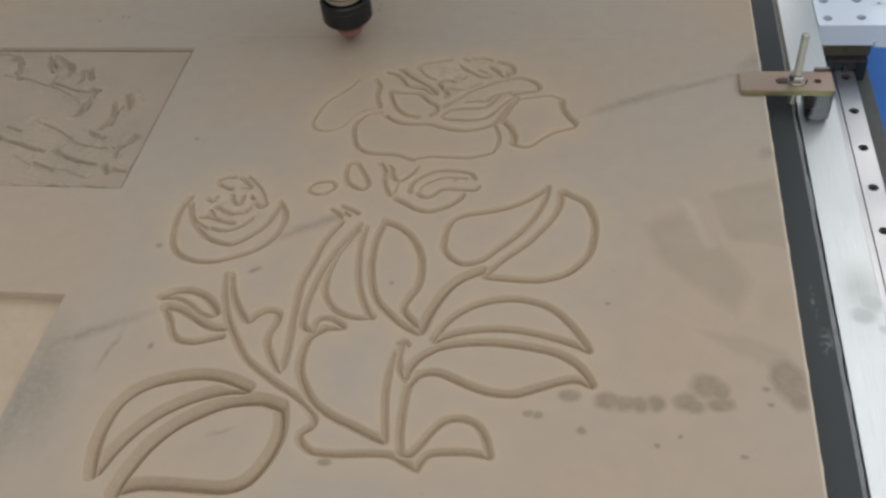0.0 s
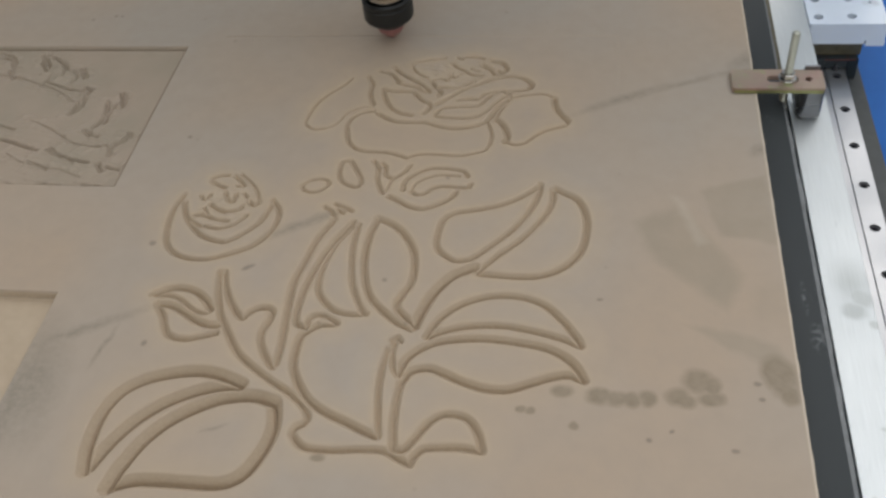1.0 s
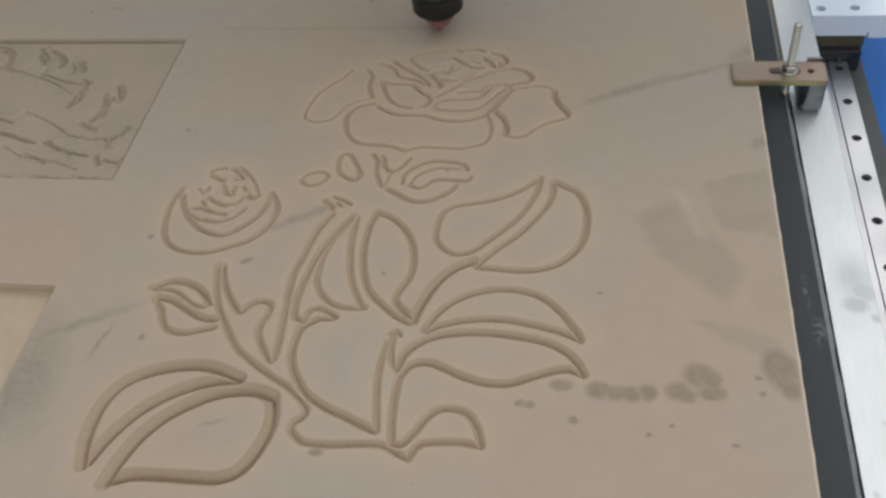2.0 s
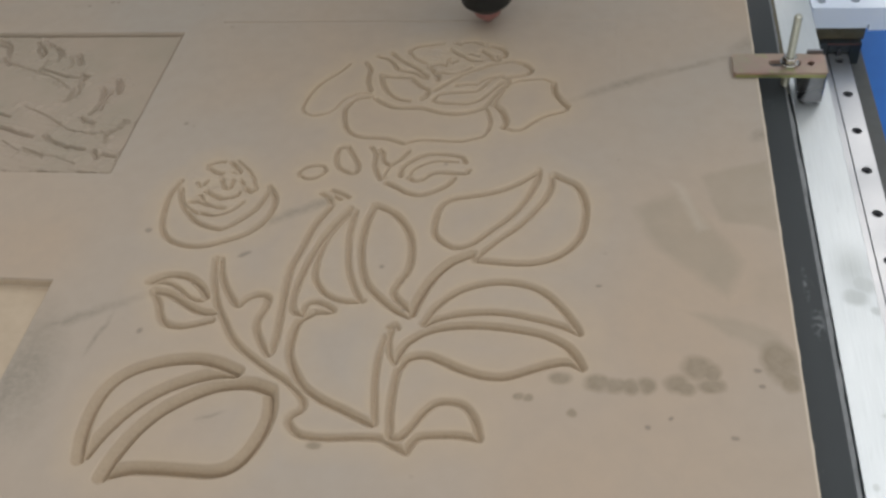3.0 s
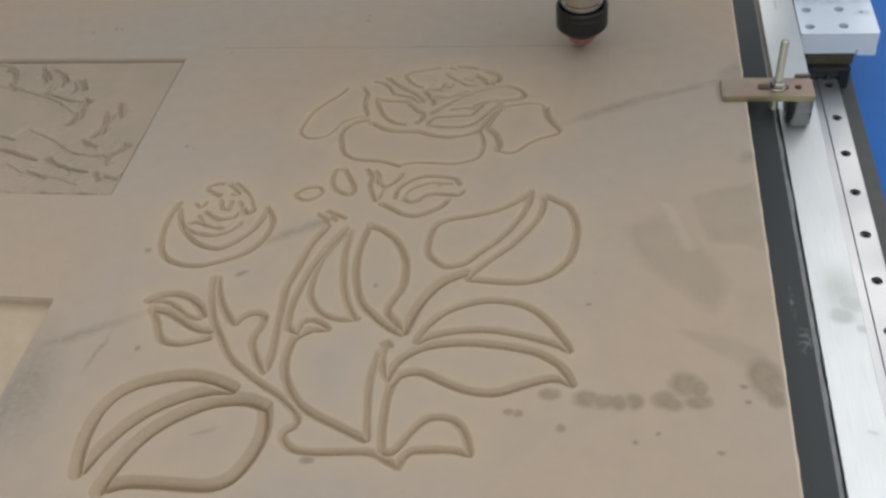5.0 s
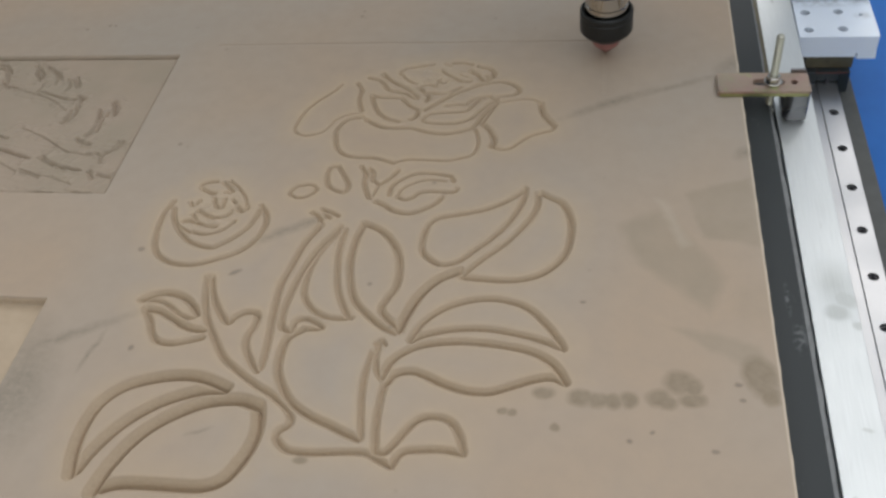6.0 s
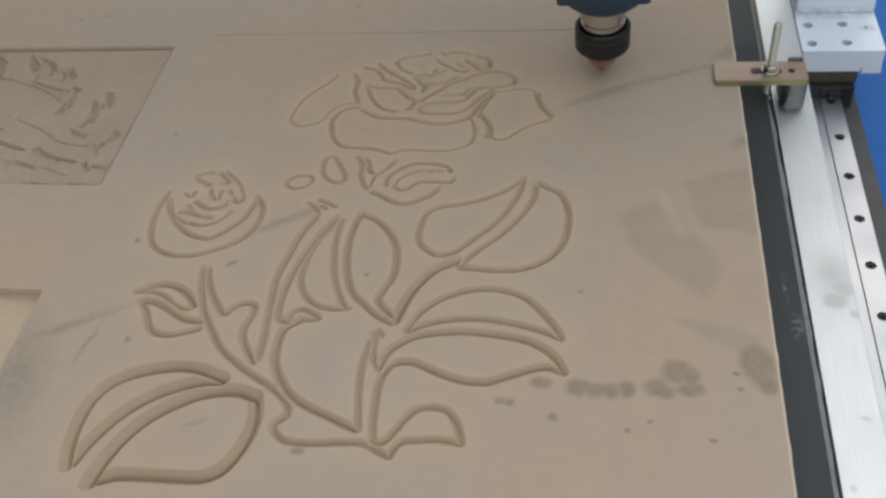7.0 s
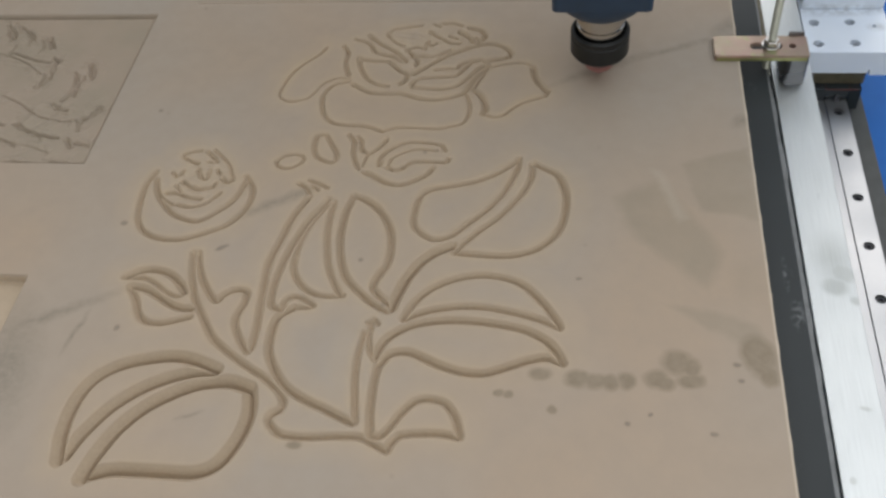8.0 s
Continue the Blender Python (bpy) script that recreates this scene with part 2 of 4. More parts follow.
PANEL_X, PANEL_Y0, PANEL_Y1 = -0.5690, -0.2140, 0.0025
POCKET_X, POCKET_Y = -0.5700, -0.3392
MDF = mdf_material()
STEEL = milled_steel()
STRIP = dark_strip_material()
FACE = simple("board_face", (0.383, 0.304, 0.230), 0.63, 0, 0.05, 300, 0.08)
EDGE = simple("board_edge", (0.50, 0.41, 0.31), 0.75, 0, 0.15, 200)
RAIL = simple("ground_steel", (0.45, 0.455, 0.46), 0.38, 1.0, 0.06, 160, 0.02, (20, 1, 20))
HOLE = simple("bolt_steel", (0.055, 0.055, 0.06), 0.45, 0.6, 0.2, 300)


def white_enamel():
    n = Nodes("white_enamel", (0.70, 0.77, 0.86), 0.38)
    broad = n.noise(12, 3.0)
    # blue reflected from the surroundings is put into the white base colour
    base = n.mix(n.span(broad, 0.3, 0.7), (0.74, 0.80, 0.89), (0.80, 0.86, 0.93))
    dirt = n.math('MULTIPLY', n.most([n.blot(n.place, 0.108, 0.138, 0.040, 0.006, 0, 0.8), n.blot(n.place, 0.140, 0.112, 0.006, 0.005, 0, 0.8)]),
                  n.span(n.noise(120, 3.0, 0.7), 0.35, 0.65))
    low = n.span(n.add("ShaderNodeSeparateXYZ", Vector=n.place).outputs[2], -0.034, -0.024, 1.0, 0.0)
    base = n.mix(n.math('MULTIPLY', n.math('MULTIPLY', dirt, low), 0.6), base, (0.25, 0.25, 0.25))
    n.colour(base)
    n.rough(n.span(broad, 0.3, 0.7, 0.32, 0.48))
    n.bump(n.noise(180, 3.0), 0.05, 0.001)
    return n.mat


WHITE = white_enamel()
BLUE = simple("blue_enamel", (0.008, 0.115, 0.40), 0.5, 0, 0.10, 30, 0.03, gloss=0.2)
NAVY = simple("navy_enamel", (0.018, 0.040, 0.075), 0.42, 0, 0.2, 60, 0.03)
BLACK = simple("black_steel", (0.006, 0.007, 0.007), 0.5, 0, 0.25, 120, 0.03)
CHROME = simple("polished_steel", (0.52, 0.50, 0.47), 0.14, 1.0, 0.05, 90, 0.0)
SEAL = simple("wiper_rubber", (0.085, 0.026, 0.022), 0.6, 0, 0.2, 150)
RED = simple("red_coating", (0.30, 0.135, 0.12), 0.5, 0, 0.2, 150)
BLOCKS = simple("black_block", (0.016, 0.022, 0.025), 0.42, 0, 0.2, 100)
GREENISH = simple("oiled_iron", (0.125, 0.108, 0.065), 0.55, 0.3, 0.35, 90, 0.1)
BEDGREY = simple("bed_iron", (0.070, 0.073, 0.070), 0.6, 0.2, 0.2, 60)
LIP = simple("old_sealant", (0.17, 0.175, 0.175), 0.6, 0, 0.35, 120)
FOOT = simple("grey_steel", (0.24, 0.24, 0.25), 0.26, 0.9, 0.15, 80, 0.03)
CONCRETE = simple("concrete", (0.28, 0.28, 0.24), 0.8, 0, 0.15, 5, 0.1)
PLASTER = simple("wall_paint", (0.78, 0.765, 0.73), 0.85, 0, 0.05, 3, 0.05)
CEILING = simple("roof_paint", (0.50, 0.49, 0.46), 0.85, 0, 0.05, 3, 0.05)


def zinc():
    n = Nodes("yellow_zinc", (0.55, 0.46, 0.33), 0.34, 0.85)
    hue = n.noise(45, 2.0)
    tint = n.mix(n.span(hue, 0.35, 0.65), (0.42, 0.345, 0.255), (0.45, 0.315, 0.26))
    tint = n.mix(n.span(n.noise(80, 2.0), 0.58, 0.75), tint, (0.40, 0.42, 0.22))
    n.colour(tint)
    n.rough(n.span(n.noise(120, 3.0), 0.3, 0.7, 0.28, 0.45))
    return n.mat


ZINC = zinc()
CHROMATE = simple("green_chromate", (0.34, 0.34, 0.15), 0.3, 0.75, 0.35, 70, 0.02)
STUD = simple("dull_zinc", (0.50, 0.495, 0.415), 0.36, 0.8, 0.15, 200, 0.02)


# ---- mesh tools ----
def part(name, bm, material, parent=None, label=""):
    """One mesh object under a thing or a part."""
    mesh = bpy.data.meshes.new(name)
    bm.normal_update()
    bm.to_mesh(mesh)
    bm.free()
    mesh.materials.append(material)
    ob = new(name, mesh)
    ob.parent = parent
    return tagged(ob, label)


def smooth(ob, degrees=35):
    ob.data.shade_smooth()
    ob.data.set_sharp_from_angle(angle=radians(degrees))
    return ob


def box(bm, x0, x1, y0, y1, z0, z1, bevel=0.0):
    got = bmesh.ops.create_cube(bm, size=1)["verts"]
    for v in got:
        v.co = ((x0 + x1) / 2 + v.co.x * (x1 - x0), (y0 + y1) / 2 + v.co.y * (y1 - y0), (z0 + z1) / 2 + v.co.z * (z1 - z0))
    if bevel:
        edges = list({e for v in got for e in v.link_edges})
        bmesh.ops.bevel(bm, geom=edges, offset=bevel, segments=2, profile=0.6, affect='EDGES')
    return bm


def boxed(*args):
    return box(bmesh.new(), *args)


def lathe(rows, segments=40, cx=0.0, cy=0.0, bm=None):
    """A turned body from (radius, z) rows, closed at both ends."""
    bm = bm or bmesh.new()
    rings = []
    for r, z in rows:
        rings.append([bm.verts.new((cx + r * math.cos(2 * math.pi * k / segments), cy + r * math.sin(2 * math.pi * k / segments), z)) for k in range(segments)])
    for a, b in zip(rings, rings[1:]):
        for k in range(segments):
            j = (k + 1) % segments
            bm.faces.new((a[k], a[j], b[j], b[k]))
    bm.faces.new(rings[0][::-1])
    bm.faces.new(rings[-1])
    bmesh.ops.recalc_face_normals(bm, faces=bm.faces[:])
    return bm


def circle(x, y, r, n=20):
    return [(x + r * math.cos(2 * math.pi * k / n), y + r * math.sin(2 * math.pi * k / n)) for k in range(n)]


def oval(x0, x1, y, r, n=10):
    right = [(x1 + r * math.sin(math.pi * k / n), y - r * math.cos(math.pi * k / n)) for k in range(n + 1)]
    left = [(x0 - r * math.sin(math.pi * k / n), y + r * math.cos(math.pi * k / n)) for k in range(n + 1)]
    return right + left


def slab(outline, holes, z0, z1, bm=None, chamfer=0.0):
    """A plate with holes right through it."""
    bm = bm or bmesh.new()
    made = []
    for z in (z1, z0):
        loops, edges = [], []
        for loop in (outline, *holes):
            vs = [bm.verts.new((x, y, z)) for x, y in loop]
            loops.append(vs)
            edges += [bm.edges.new((a, b)) for a, b in zip(vs, vs[1:] + vs[:1])]
        bmesh.ops.triangle_fill(bm, use_beauty=True, edges=edges)
        made.append(loops)
    for top, low in zip(*made):
        for k in range(len(top)):
            j = (k + 1) % len(top)
            bm.faces.new((top[k], top[j], low[j], low[k]))
    bmesh.ops.recalc_face_normals(bm, faces=bm.faces[:])
    return bm


def rounded(x0, x1, y0, y1, r, n=4):
    out = []
    for cx, cy, a in ((x1 - r, y0 + r, -90), (x1 - r, y1 - r, 0), (x0 + r, y1 - r, 90), (x0 + r, y0 + r, 180)):
        out += [(cx + r * math.cos(radians(a + 90 * k / n)), cy + r * math.sin(radians(a + 90 * k / n))) for k in range(n + 1)]
    return out


# ---- the workshop ----
FLOOR_Z = -0.85


def setting(name, bm, material, label, category):
    return tagged(part(name, bm, material), label, category, kind="structure")


setting("floor", boxed(-4.0, 4.0, -3.5, 6.5, FLOOR_Z - 0.1, FLOOR_Z), CONCRETE, "bare grey concrete workshop floor", "floor")
# unseen walls and roof are added; the pale walls bounce light onto the machine
setting("wall_north", boxed(-4.0, 4.0, 6.5, 6.65, FLOOR_Z, 2.8), PLASTER, "plain painted wall, unseen, added to close the room", "wall")
# the opening in this wall is made up for the added fill lamp
south = bmesh.new()
for span in ((-4.0, -1.55, FLOOR_Z, 2.8), (1.55, 4.0, FLOOR_Z, 2.8), (-1.55, 1.55, FLOOR_Z, 0.57), (-1.55, 1.55, 2.13, 2.8)):
    box(south, span[0], span[1], -3.65, -3.5, span[2], span[3])
setting("wall_south", south, PLASTER, "plain painted wall, unseen, added to close the room", "wall")
setting("wall_east", boxed(4.0, 4.15, -3.65, 6.65, FLOOR_Z, 2.8), PLASTER, "plain painted wall, unseen, added to close the room", "wall")
setting("wall_west", boxed(-4.15, -4.0, -3.65, 6.65, FLOOR_Z, 2.8), PLASTER, "plain painted wall, unseen, added to close the room", "wall")
setting("ceiling", slab([(-4.15, -3.65), (4.15, -3.65), (4.15, 6.65), (-4.15, 6.65)],
                        [[(-2.2, -2.75), (3.1, -2.75), (3.1, 5.75), (-2.2, 5.75)]], 2.8, 2.95), CEILING,
        "plain unseen workshop roof with a wide opening for the added lamp", "ceiling")


# ---- the carved board ----
def curve(points, step=0.8):
    """Points in millimetres, joined by a smooth curve and walked at even steps."""
    pts = [np.array(p, float) for p in points]
    pts = [2 * pts[0] - pts[1]] + pts + [2 * pts[-1] - pts[-2]]
    out = []
    for a, b, c, d in zip(pts, pts[1:], pts[2:], pts[3:]):
        n = max(2, int(np.linalg.norm(c - b) / step))
        for u in np.arange(n) / n:
            out.append(0.5 * (2 * b + (c - a) * u + (2 * a - 5 * b + 4 * c - d) * u * u + (3 * b - a - 3 * c + d) * u ** 3))
    out.append(pts[-2])
    return out


# width of the cut, then the points of its middle line, in millimetres from the board's corner mark
ROSE = [
    (4, (-381, -52), (-387, -63), (-399, -77), (-407, -90), (-411, -104), (-413, -118), (-410, -126), (-402, -130), (-393, -129)),  # petal_left
    (3, (-393, -129), (-385, -125), (-380, -117), (-375, -106), (-364, -98), (-353, -97)),  # petal_left
    (6, (-365, -50), (-359, -61), (-359, -73), (-357, -83), (-353, -93)),  # petal_left
    (6, (-351, -102), (-362, -105), (-369, -113), (-372, -124), (-369, -139), (-365, -149), (-357, -157), (-346, -160), (-329, -161), (-319, -164), (-310, -168)),  # petal_low
    (4.5, (-310, -168), (-297, -163), (-282, -163), (-262, -164), (-251, -161), (-241, -157), (-237, -149), (-236, -137), (-239, -125), (-242, -118)),  # petal_low
    (7, (-346, -106), (-336, -113), (-327, -117), (-314, -118), (-300, -118), (-287, -123), (-271, -126), (-255, -123), (-244, -117), (-239, -107), (-232, -91), (-224, -80)),  # petal_front
    (8, (-235, -112), (-228, -120), (-224, -129), (-222, -138), (-224, -144)),  # petal_right
    (5, (-224, -144), (-215, -148), (-206, -146), (-199, -138), (-189, -129), (-178, -124), (-170, -120), (-169, -113)),  # petal_right
    (8, (-169, -114), (-176, -104), (-181, -94), (-183, -81)),  # petal_right
    (4, (-183, -80), (-193, -75), (-207, -76), (-221, -80)),  # petal_right
    (6, (-224, -81), (-230, -96), (-235, -111)),  # petal_right
    (6, (-347, -70), (-343, -83), (-335, -97), (-325, -105), (-314, -108)),  # petal_inner
    (6, (-347, -68), (-339, -71), (-328, -72), (-318, -72)),  # petal_inner
    (7, (-316, -74), (-307, -85), (-299, -91), (-299, -100), (-303, -105)),  # petal_inner
    (6, (-355, -40), (-345, -43), (-337, -52), (-333, -59), (-323, -63), (-315, -65), (-305, -73)),  # petal_fold
    (7, (-342, -34), (-331, -45), (-318, -54), (-309, -62), (-302, -72)),  # petal_fold
    (5, (-325, -29), (-321, -38), (-312, -45), (-307, -47)),  # petal_fold
    (4, (-325, -34), (-321, -25), (-310, -21), (-293, -17)),  # petal_fold
    (6, (-303, -54), (-297, -63), (-291, -72), (-292, -78)),  # petal_core
    (6, (-303, -52), (-295, -50), (-287, -52)),  # petal_core
    (6, (-296, -63), (-283, -64), (-271, -61), (-261, -54)),  # petal_core
    (5, (-286, -43), (-281, -47), (-277, -44)),  # petal_core
    (6, (-285, -26), (-276, -33), (-264, -42), (-254, -44)),  # petal_core
    (4, (-282, -16), (-276, -19)),  # petal_core
    (5, (-274, -15), (-263, -15), (-254, -19)),  # petal_core
    (7, (-255, -28), (-247, -35), (-242, -43), (-237, -44)),  # petal_core
    (7, (-247, -22), (-236, -26), (-231, -35), (-234, -41), (-239, -38)),  # petal_core
    (4, (-287, -51), (-284, -40)),  # petal_core
    (4, (-266, -33), (-257, -37)),  # petal_core
    (7, (-292, -91), (-281, -80), (-270, -68), (-256, -58), (-242, -51), (-226, -47), (-213, -51), (-205, -60), (-208, -67), (-220, -70), (-230, -72)),  # petal_long
    (5, (-273, -85), (-262, -83), (-253, -83), (-250, -78), (-244, -73), (-238, -71)),  # petal_long
    (6, (-292, -106), (-287, -98), (-275, -95), (-254, -93), (-247, -85), (-241, -75), (-232, -70), (-227, -74)),  # petal_long
    (6, (-291, -109), (-277, -111), (-261, -111), (-249, -106), (-240, -94), (-233, -83), (-225, -76)),  # petal_long
    (6, (-338, -173), (-332, -183), (-331, -196), (-327, -207), (-323, -214)),  # sepal
    (6, (-330, -176), (-326, -181), (-324, -191), (-317, -195), (-309, -188), (-304, -178)),  # sepal
    (4, (-317, -196), (-319, -204), (-320, -212)),  # sepal
    (7, (-317, -218), (-308, -223), (-299, -229), (-287, -232), (-276, -228), (-265, -220), (-260, -212)),  # sepal
    (6, (-306, -210), (-306, -200), (-299, -190), (-287, -182), (-273, -181), (-257, -184), (-252, -191)),  # sepal
    (6, (-299, -212), (-293, -215), (-286, -213), (-281, -207), (-272, -204), (-252, -205), (-248, -201)),  # sepal
    (4, (-298, -210), (-296, -202), (-288, -195), (-276, -190), (-259, -191)),  # sepal
    (6, (-370, -233), (-364, -237), (-360, -243)),  # twig
    (6, (-362, -229), (-354, -232), (-346, -237)),  # twig
    (5, (-358, -236), (-353, -240)),  # twig
    (8, (-359, -248), (-368, -270), (-373, -296), (-377, -318), (-376, -338), (-374, -361), (-372, -383), (-372, -399)),  # stem_left
    (8, (-342, -250), (-354, -274), (-362, -299), (-366, -320), (-368, -341), (-367, -355), (-364, -361), (-357, -363)),  # stem_left
    (7, (-357, -362), (-355, -353), (-346, -351), (-334, -358), (-338, -360), (-348, -361)),  # stem_left
    (9, (-348, -361), (-358, -370), (-360, -385), (-358, -401), (-351, -415), (-341, -428), (-326, -438), (-310, -445), (-297, -451), (-287, -455)),  # pot
    (9, (-489, -337), (-479, -331), (-467, -329), (-454, -333), (-444, -341), (-437, -350)),  # bud_leaf
    (6, (-488, -338), (-473, -338), (-462, -343), (-453, -350), (-444, -354), (-438, -353)),  # bud_leaf
    (9, (-482, -346), (-470, -348), (-458, -354), (-447, -361), (-436, -365), (-427, -365)),  # bud_leaf
    (8, (-481, -349), (-473, -360), (-468, -371), (-461, -378), (-449, -380), (-437, -377), (-426, -373)),  # bud_leaf
    (6, (-480, -204), (-472, -208), (-466, -210)),  # bud_core
    (5, (-481, -200), (-474, -196), (-467, -195)),  # bud_core
    (6, (-461, -196), (-455, -201), (-450, -208), (-456, -208)),  # bud_core
    (4, (-455, -194), (-443, -205), (-435, -216), (-429, -231)),  # bud_core
    (6, (-464, -217), (-459, -226), (-454, -226), (-454, -217)),  # bud_core
    (5, (-477, -219), (-480, -226), (-485, -222)),  # bud_core
    (6, (-474, -232), (-466, -237), (-456, -240), (-446, -238), (-444, -232)),  # bud_core
    (6, (-484, -246), (-476, -245), (-469, -248), (-460, -251), (-452, -252)),  # bud_core
    (6, (-471, -259), (-462, -261), (-452, -260), (-444, -255), (-437, -245)),  # bud_core
    (5, (-447, -217), (-443, -222)),  # bud_core
    (5, (-494, -243), (-484, -253), (-473, -260)),  # bud_core
    (7, (-440, -227), (-434, -232), (-430, -229)),  # bud_core
    (5, (-478, -236), (-473, -243)),  # bud_core
    (5, (-396, -207), (-391, -201), (-382, -198), (-375, -200), (-373, -206), (-379, -213), (-387, -215), (-394, -212), (-396, -207)),  # seed
    (6, (-361, -173), (-366, -175), (-367, -186), (-363, -199), (-353, -206), (-346, -206), (-345, -198), (-351, -186), (-359, -173)),  # drop
    (8, (-441, -311), (-436, -332), (-428, -354), (-416, -373), (-404, -390), (-391, -401), (-372, -414), (-358, -422), (-344, -433), (-338, -442), (-339, -448), (-344, -452), (-345, -458), (-337, -466), (-328, -468), (-314, -468), (-295, -466), (-279, -466), (-269, -471), (-260, -475)),  # branch
    (8, (-260, -475), (-258, -469), (-253, -463), (-242, -461), (-227, -460), (-213, -462)),  # foot
    (8, (-437, -311), (-431, -328), (-421, -345), (-410, -357), (-405, -351), (-397, -346), (-388, -348), (-387, -358), (-390, -369), (-389, -379), (-382, -392), (-374, -402)),  # branch
    (7, (-500, -222), (-504, -238), (-503, -259), (-498, -279), (-488, -291), (-473, -297), (-456, -297), (-438, -290), (-421, -280), (-411, -265), (-408, -248), (-411, -236), (-418, -226)),  # bud
    (7, (-497, -231), (-492, -245), (-483, -258), (-469, -271), (-452, -277), (-443, -275), (-431, -264), (-422, -251), (-417, -231)),  # bud
    (7.2, (-342, -256), (-352, -278), (-357, -300), (-356, -324), (-348, -338), (-338, -346), (-326, -349), (-313, -348)),  # leaf_mid
    (7.2, (-315, -348), (-323, -334), (-330, -317), (-334, -299), (-337, -278), (-337, -253)),  # leaf_mid
    (8.1, (-321, -245), (-325, -263), (-325, -290), (-320, -314), (-313, -331), (-301, -344), (-288, -355), (-276, -361)),  # leaf_mid
    (8.1, (-322, -245), (-309, -251), (-297, -262), (-287, -279), (-283, -297), (-283, -315), (-288, -327), (-291, -338), (-286, -346), (-276, -355)),  # leaf_mid
    (7.2, (-189, -199), (-190, -213), (-198, -236), (-210, -256), (-225, -273), (-237, -286), (-250, -290), (-260, -285), (-268, -275), (-269, -259), (-266, -244), (-257, -236), (-238, -231), (-220, -225), (-204, -215), (-190, -202)),  # leaf_top
    (7.2, (-178, -205), (-178, -222), (-186, -242), (-201, -265), (-217, -282), (-229, -297), (-232, -303)),  # leaf_top
    (8.1, (-232, -303), (-218, -304), (-200, -305), (-183, -303), (-166, -294), (-153, -276), (-149, -254), (-150, -235), (-157, -217), (-169, -209), (-176, -204)),  # leaf_top
    (11, (-235, -296), (-252, -307), (-264, -325), (-271, -345), (-274, -358)),  # stalk
    (8.1, (-264, -367), (-256, -350), (-241, -335), (-220, -326), (-199, -325), (-179, -332), (-164, -347), (-153, -363), (-150, -370)),  # leaf_right
    (8.1, (-150, -370), (-163, -364), (-184, -358), (-209, -354), (-234, -356), (-253, -362), (-263, -368)),  # leaf_right
    (9, (-279, -402), (-277, -393), (-271, -383), (-257, -373), (-237, -368), (-216, -367), (-195, -369), (-175, -373), (-160, -381), (-152, -390), (-147, -400)),  # leaf_low
    (9, (-147, -400), (-158, -396), (-171, -399), (-185, -405), (-200, -411), (-216, -411), (-233, -406), (-246, -400), (-258, -396), (-270, -399), (-275, -407)),  # leaf_low
    (8, (-276, -408), (-277, -423), (-276, -446), (-274, -459), (-274, -464)),  # stem
    (8, (-274, -464), (-266, -464), (-260, -456), (-255, -447), (-247, -437), (-237, -434), (-225, -437), (-217, -448), (-213, -461)),  # stem
    (7, (-286, -371), (-287, -384), (-284, -396), (-279, -404)),  # stem
    (7, (-290, -380), (-292, -399), (-291, -419), (-288, -438), (-285, -455)),  # stem
    (6, (-289, -372), (-285, -369), (-282, -373)),  # stem
    (13, (-484, -496), (-489, -475), (-489, -452), (-483, -434), (-470, -421), (-451, -413), (-430, -409), (-412, -411), (-393, -418)),  # leaf_big
    (13, (-394, -419), (-409, -421), (-428, -428), (-446, -439), (-462, -455), (-474, -475), (-481, -493)),  # leaf_big
    (14, (-463, -508), (-459, -491), (-450, -470), (-437, -453), (-420, -440), (-402, -431), (-381, -428), (-365, -432)),  # leaf_big
    (13, (-364, -433), (-360, -452), (-363, -472), (-372, -491), (-386, -499), (-405, -500), (-425, -500), (-445, -501), (-460, -506)),  # leaf_big
]
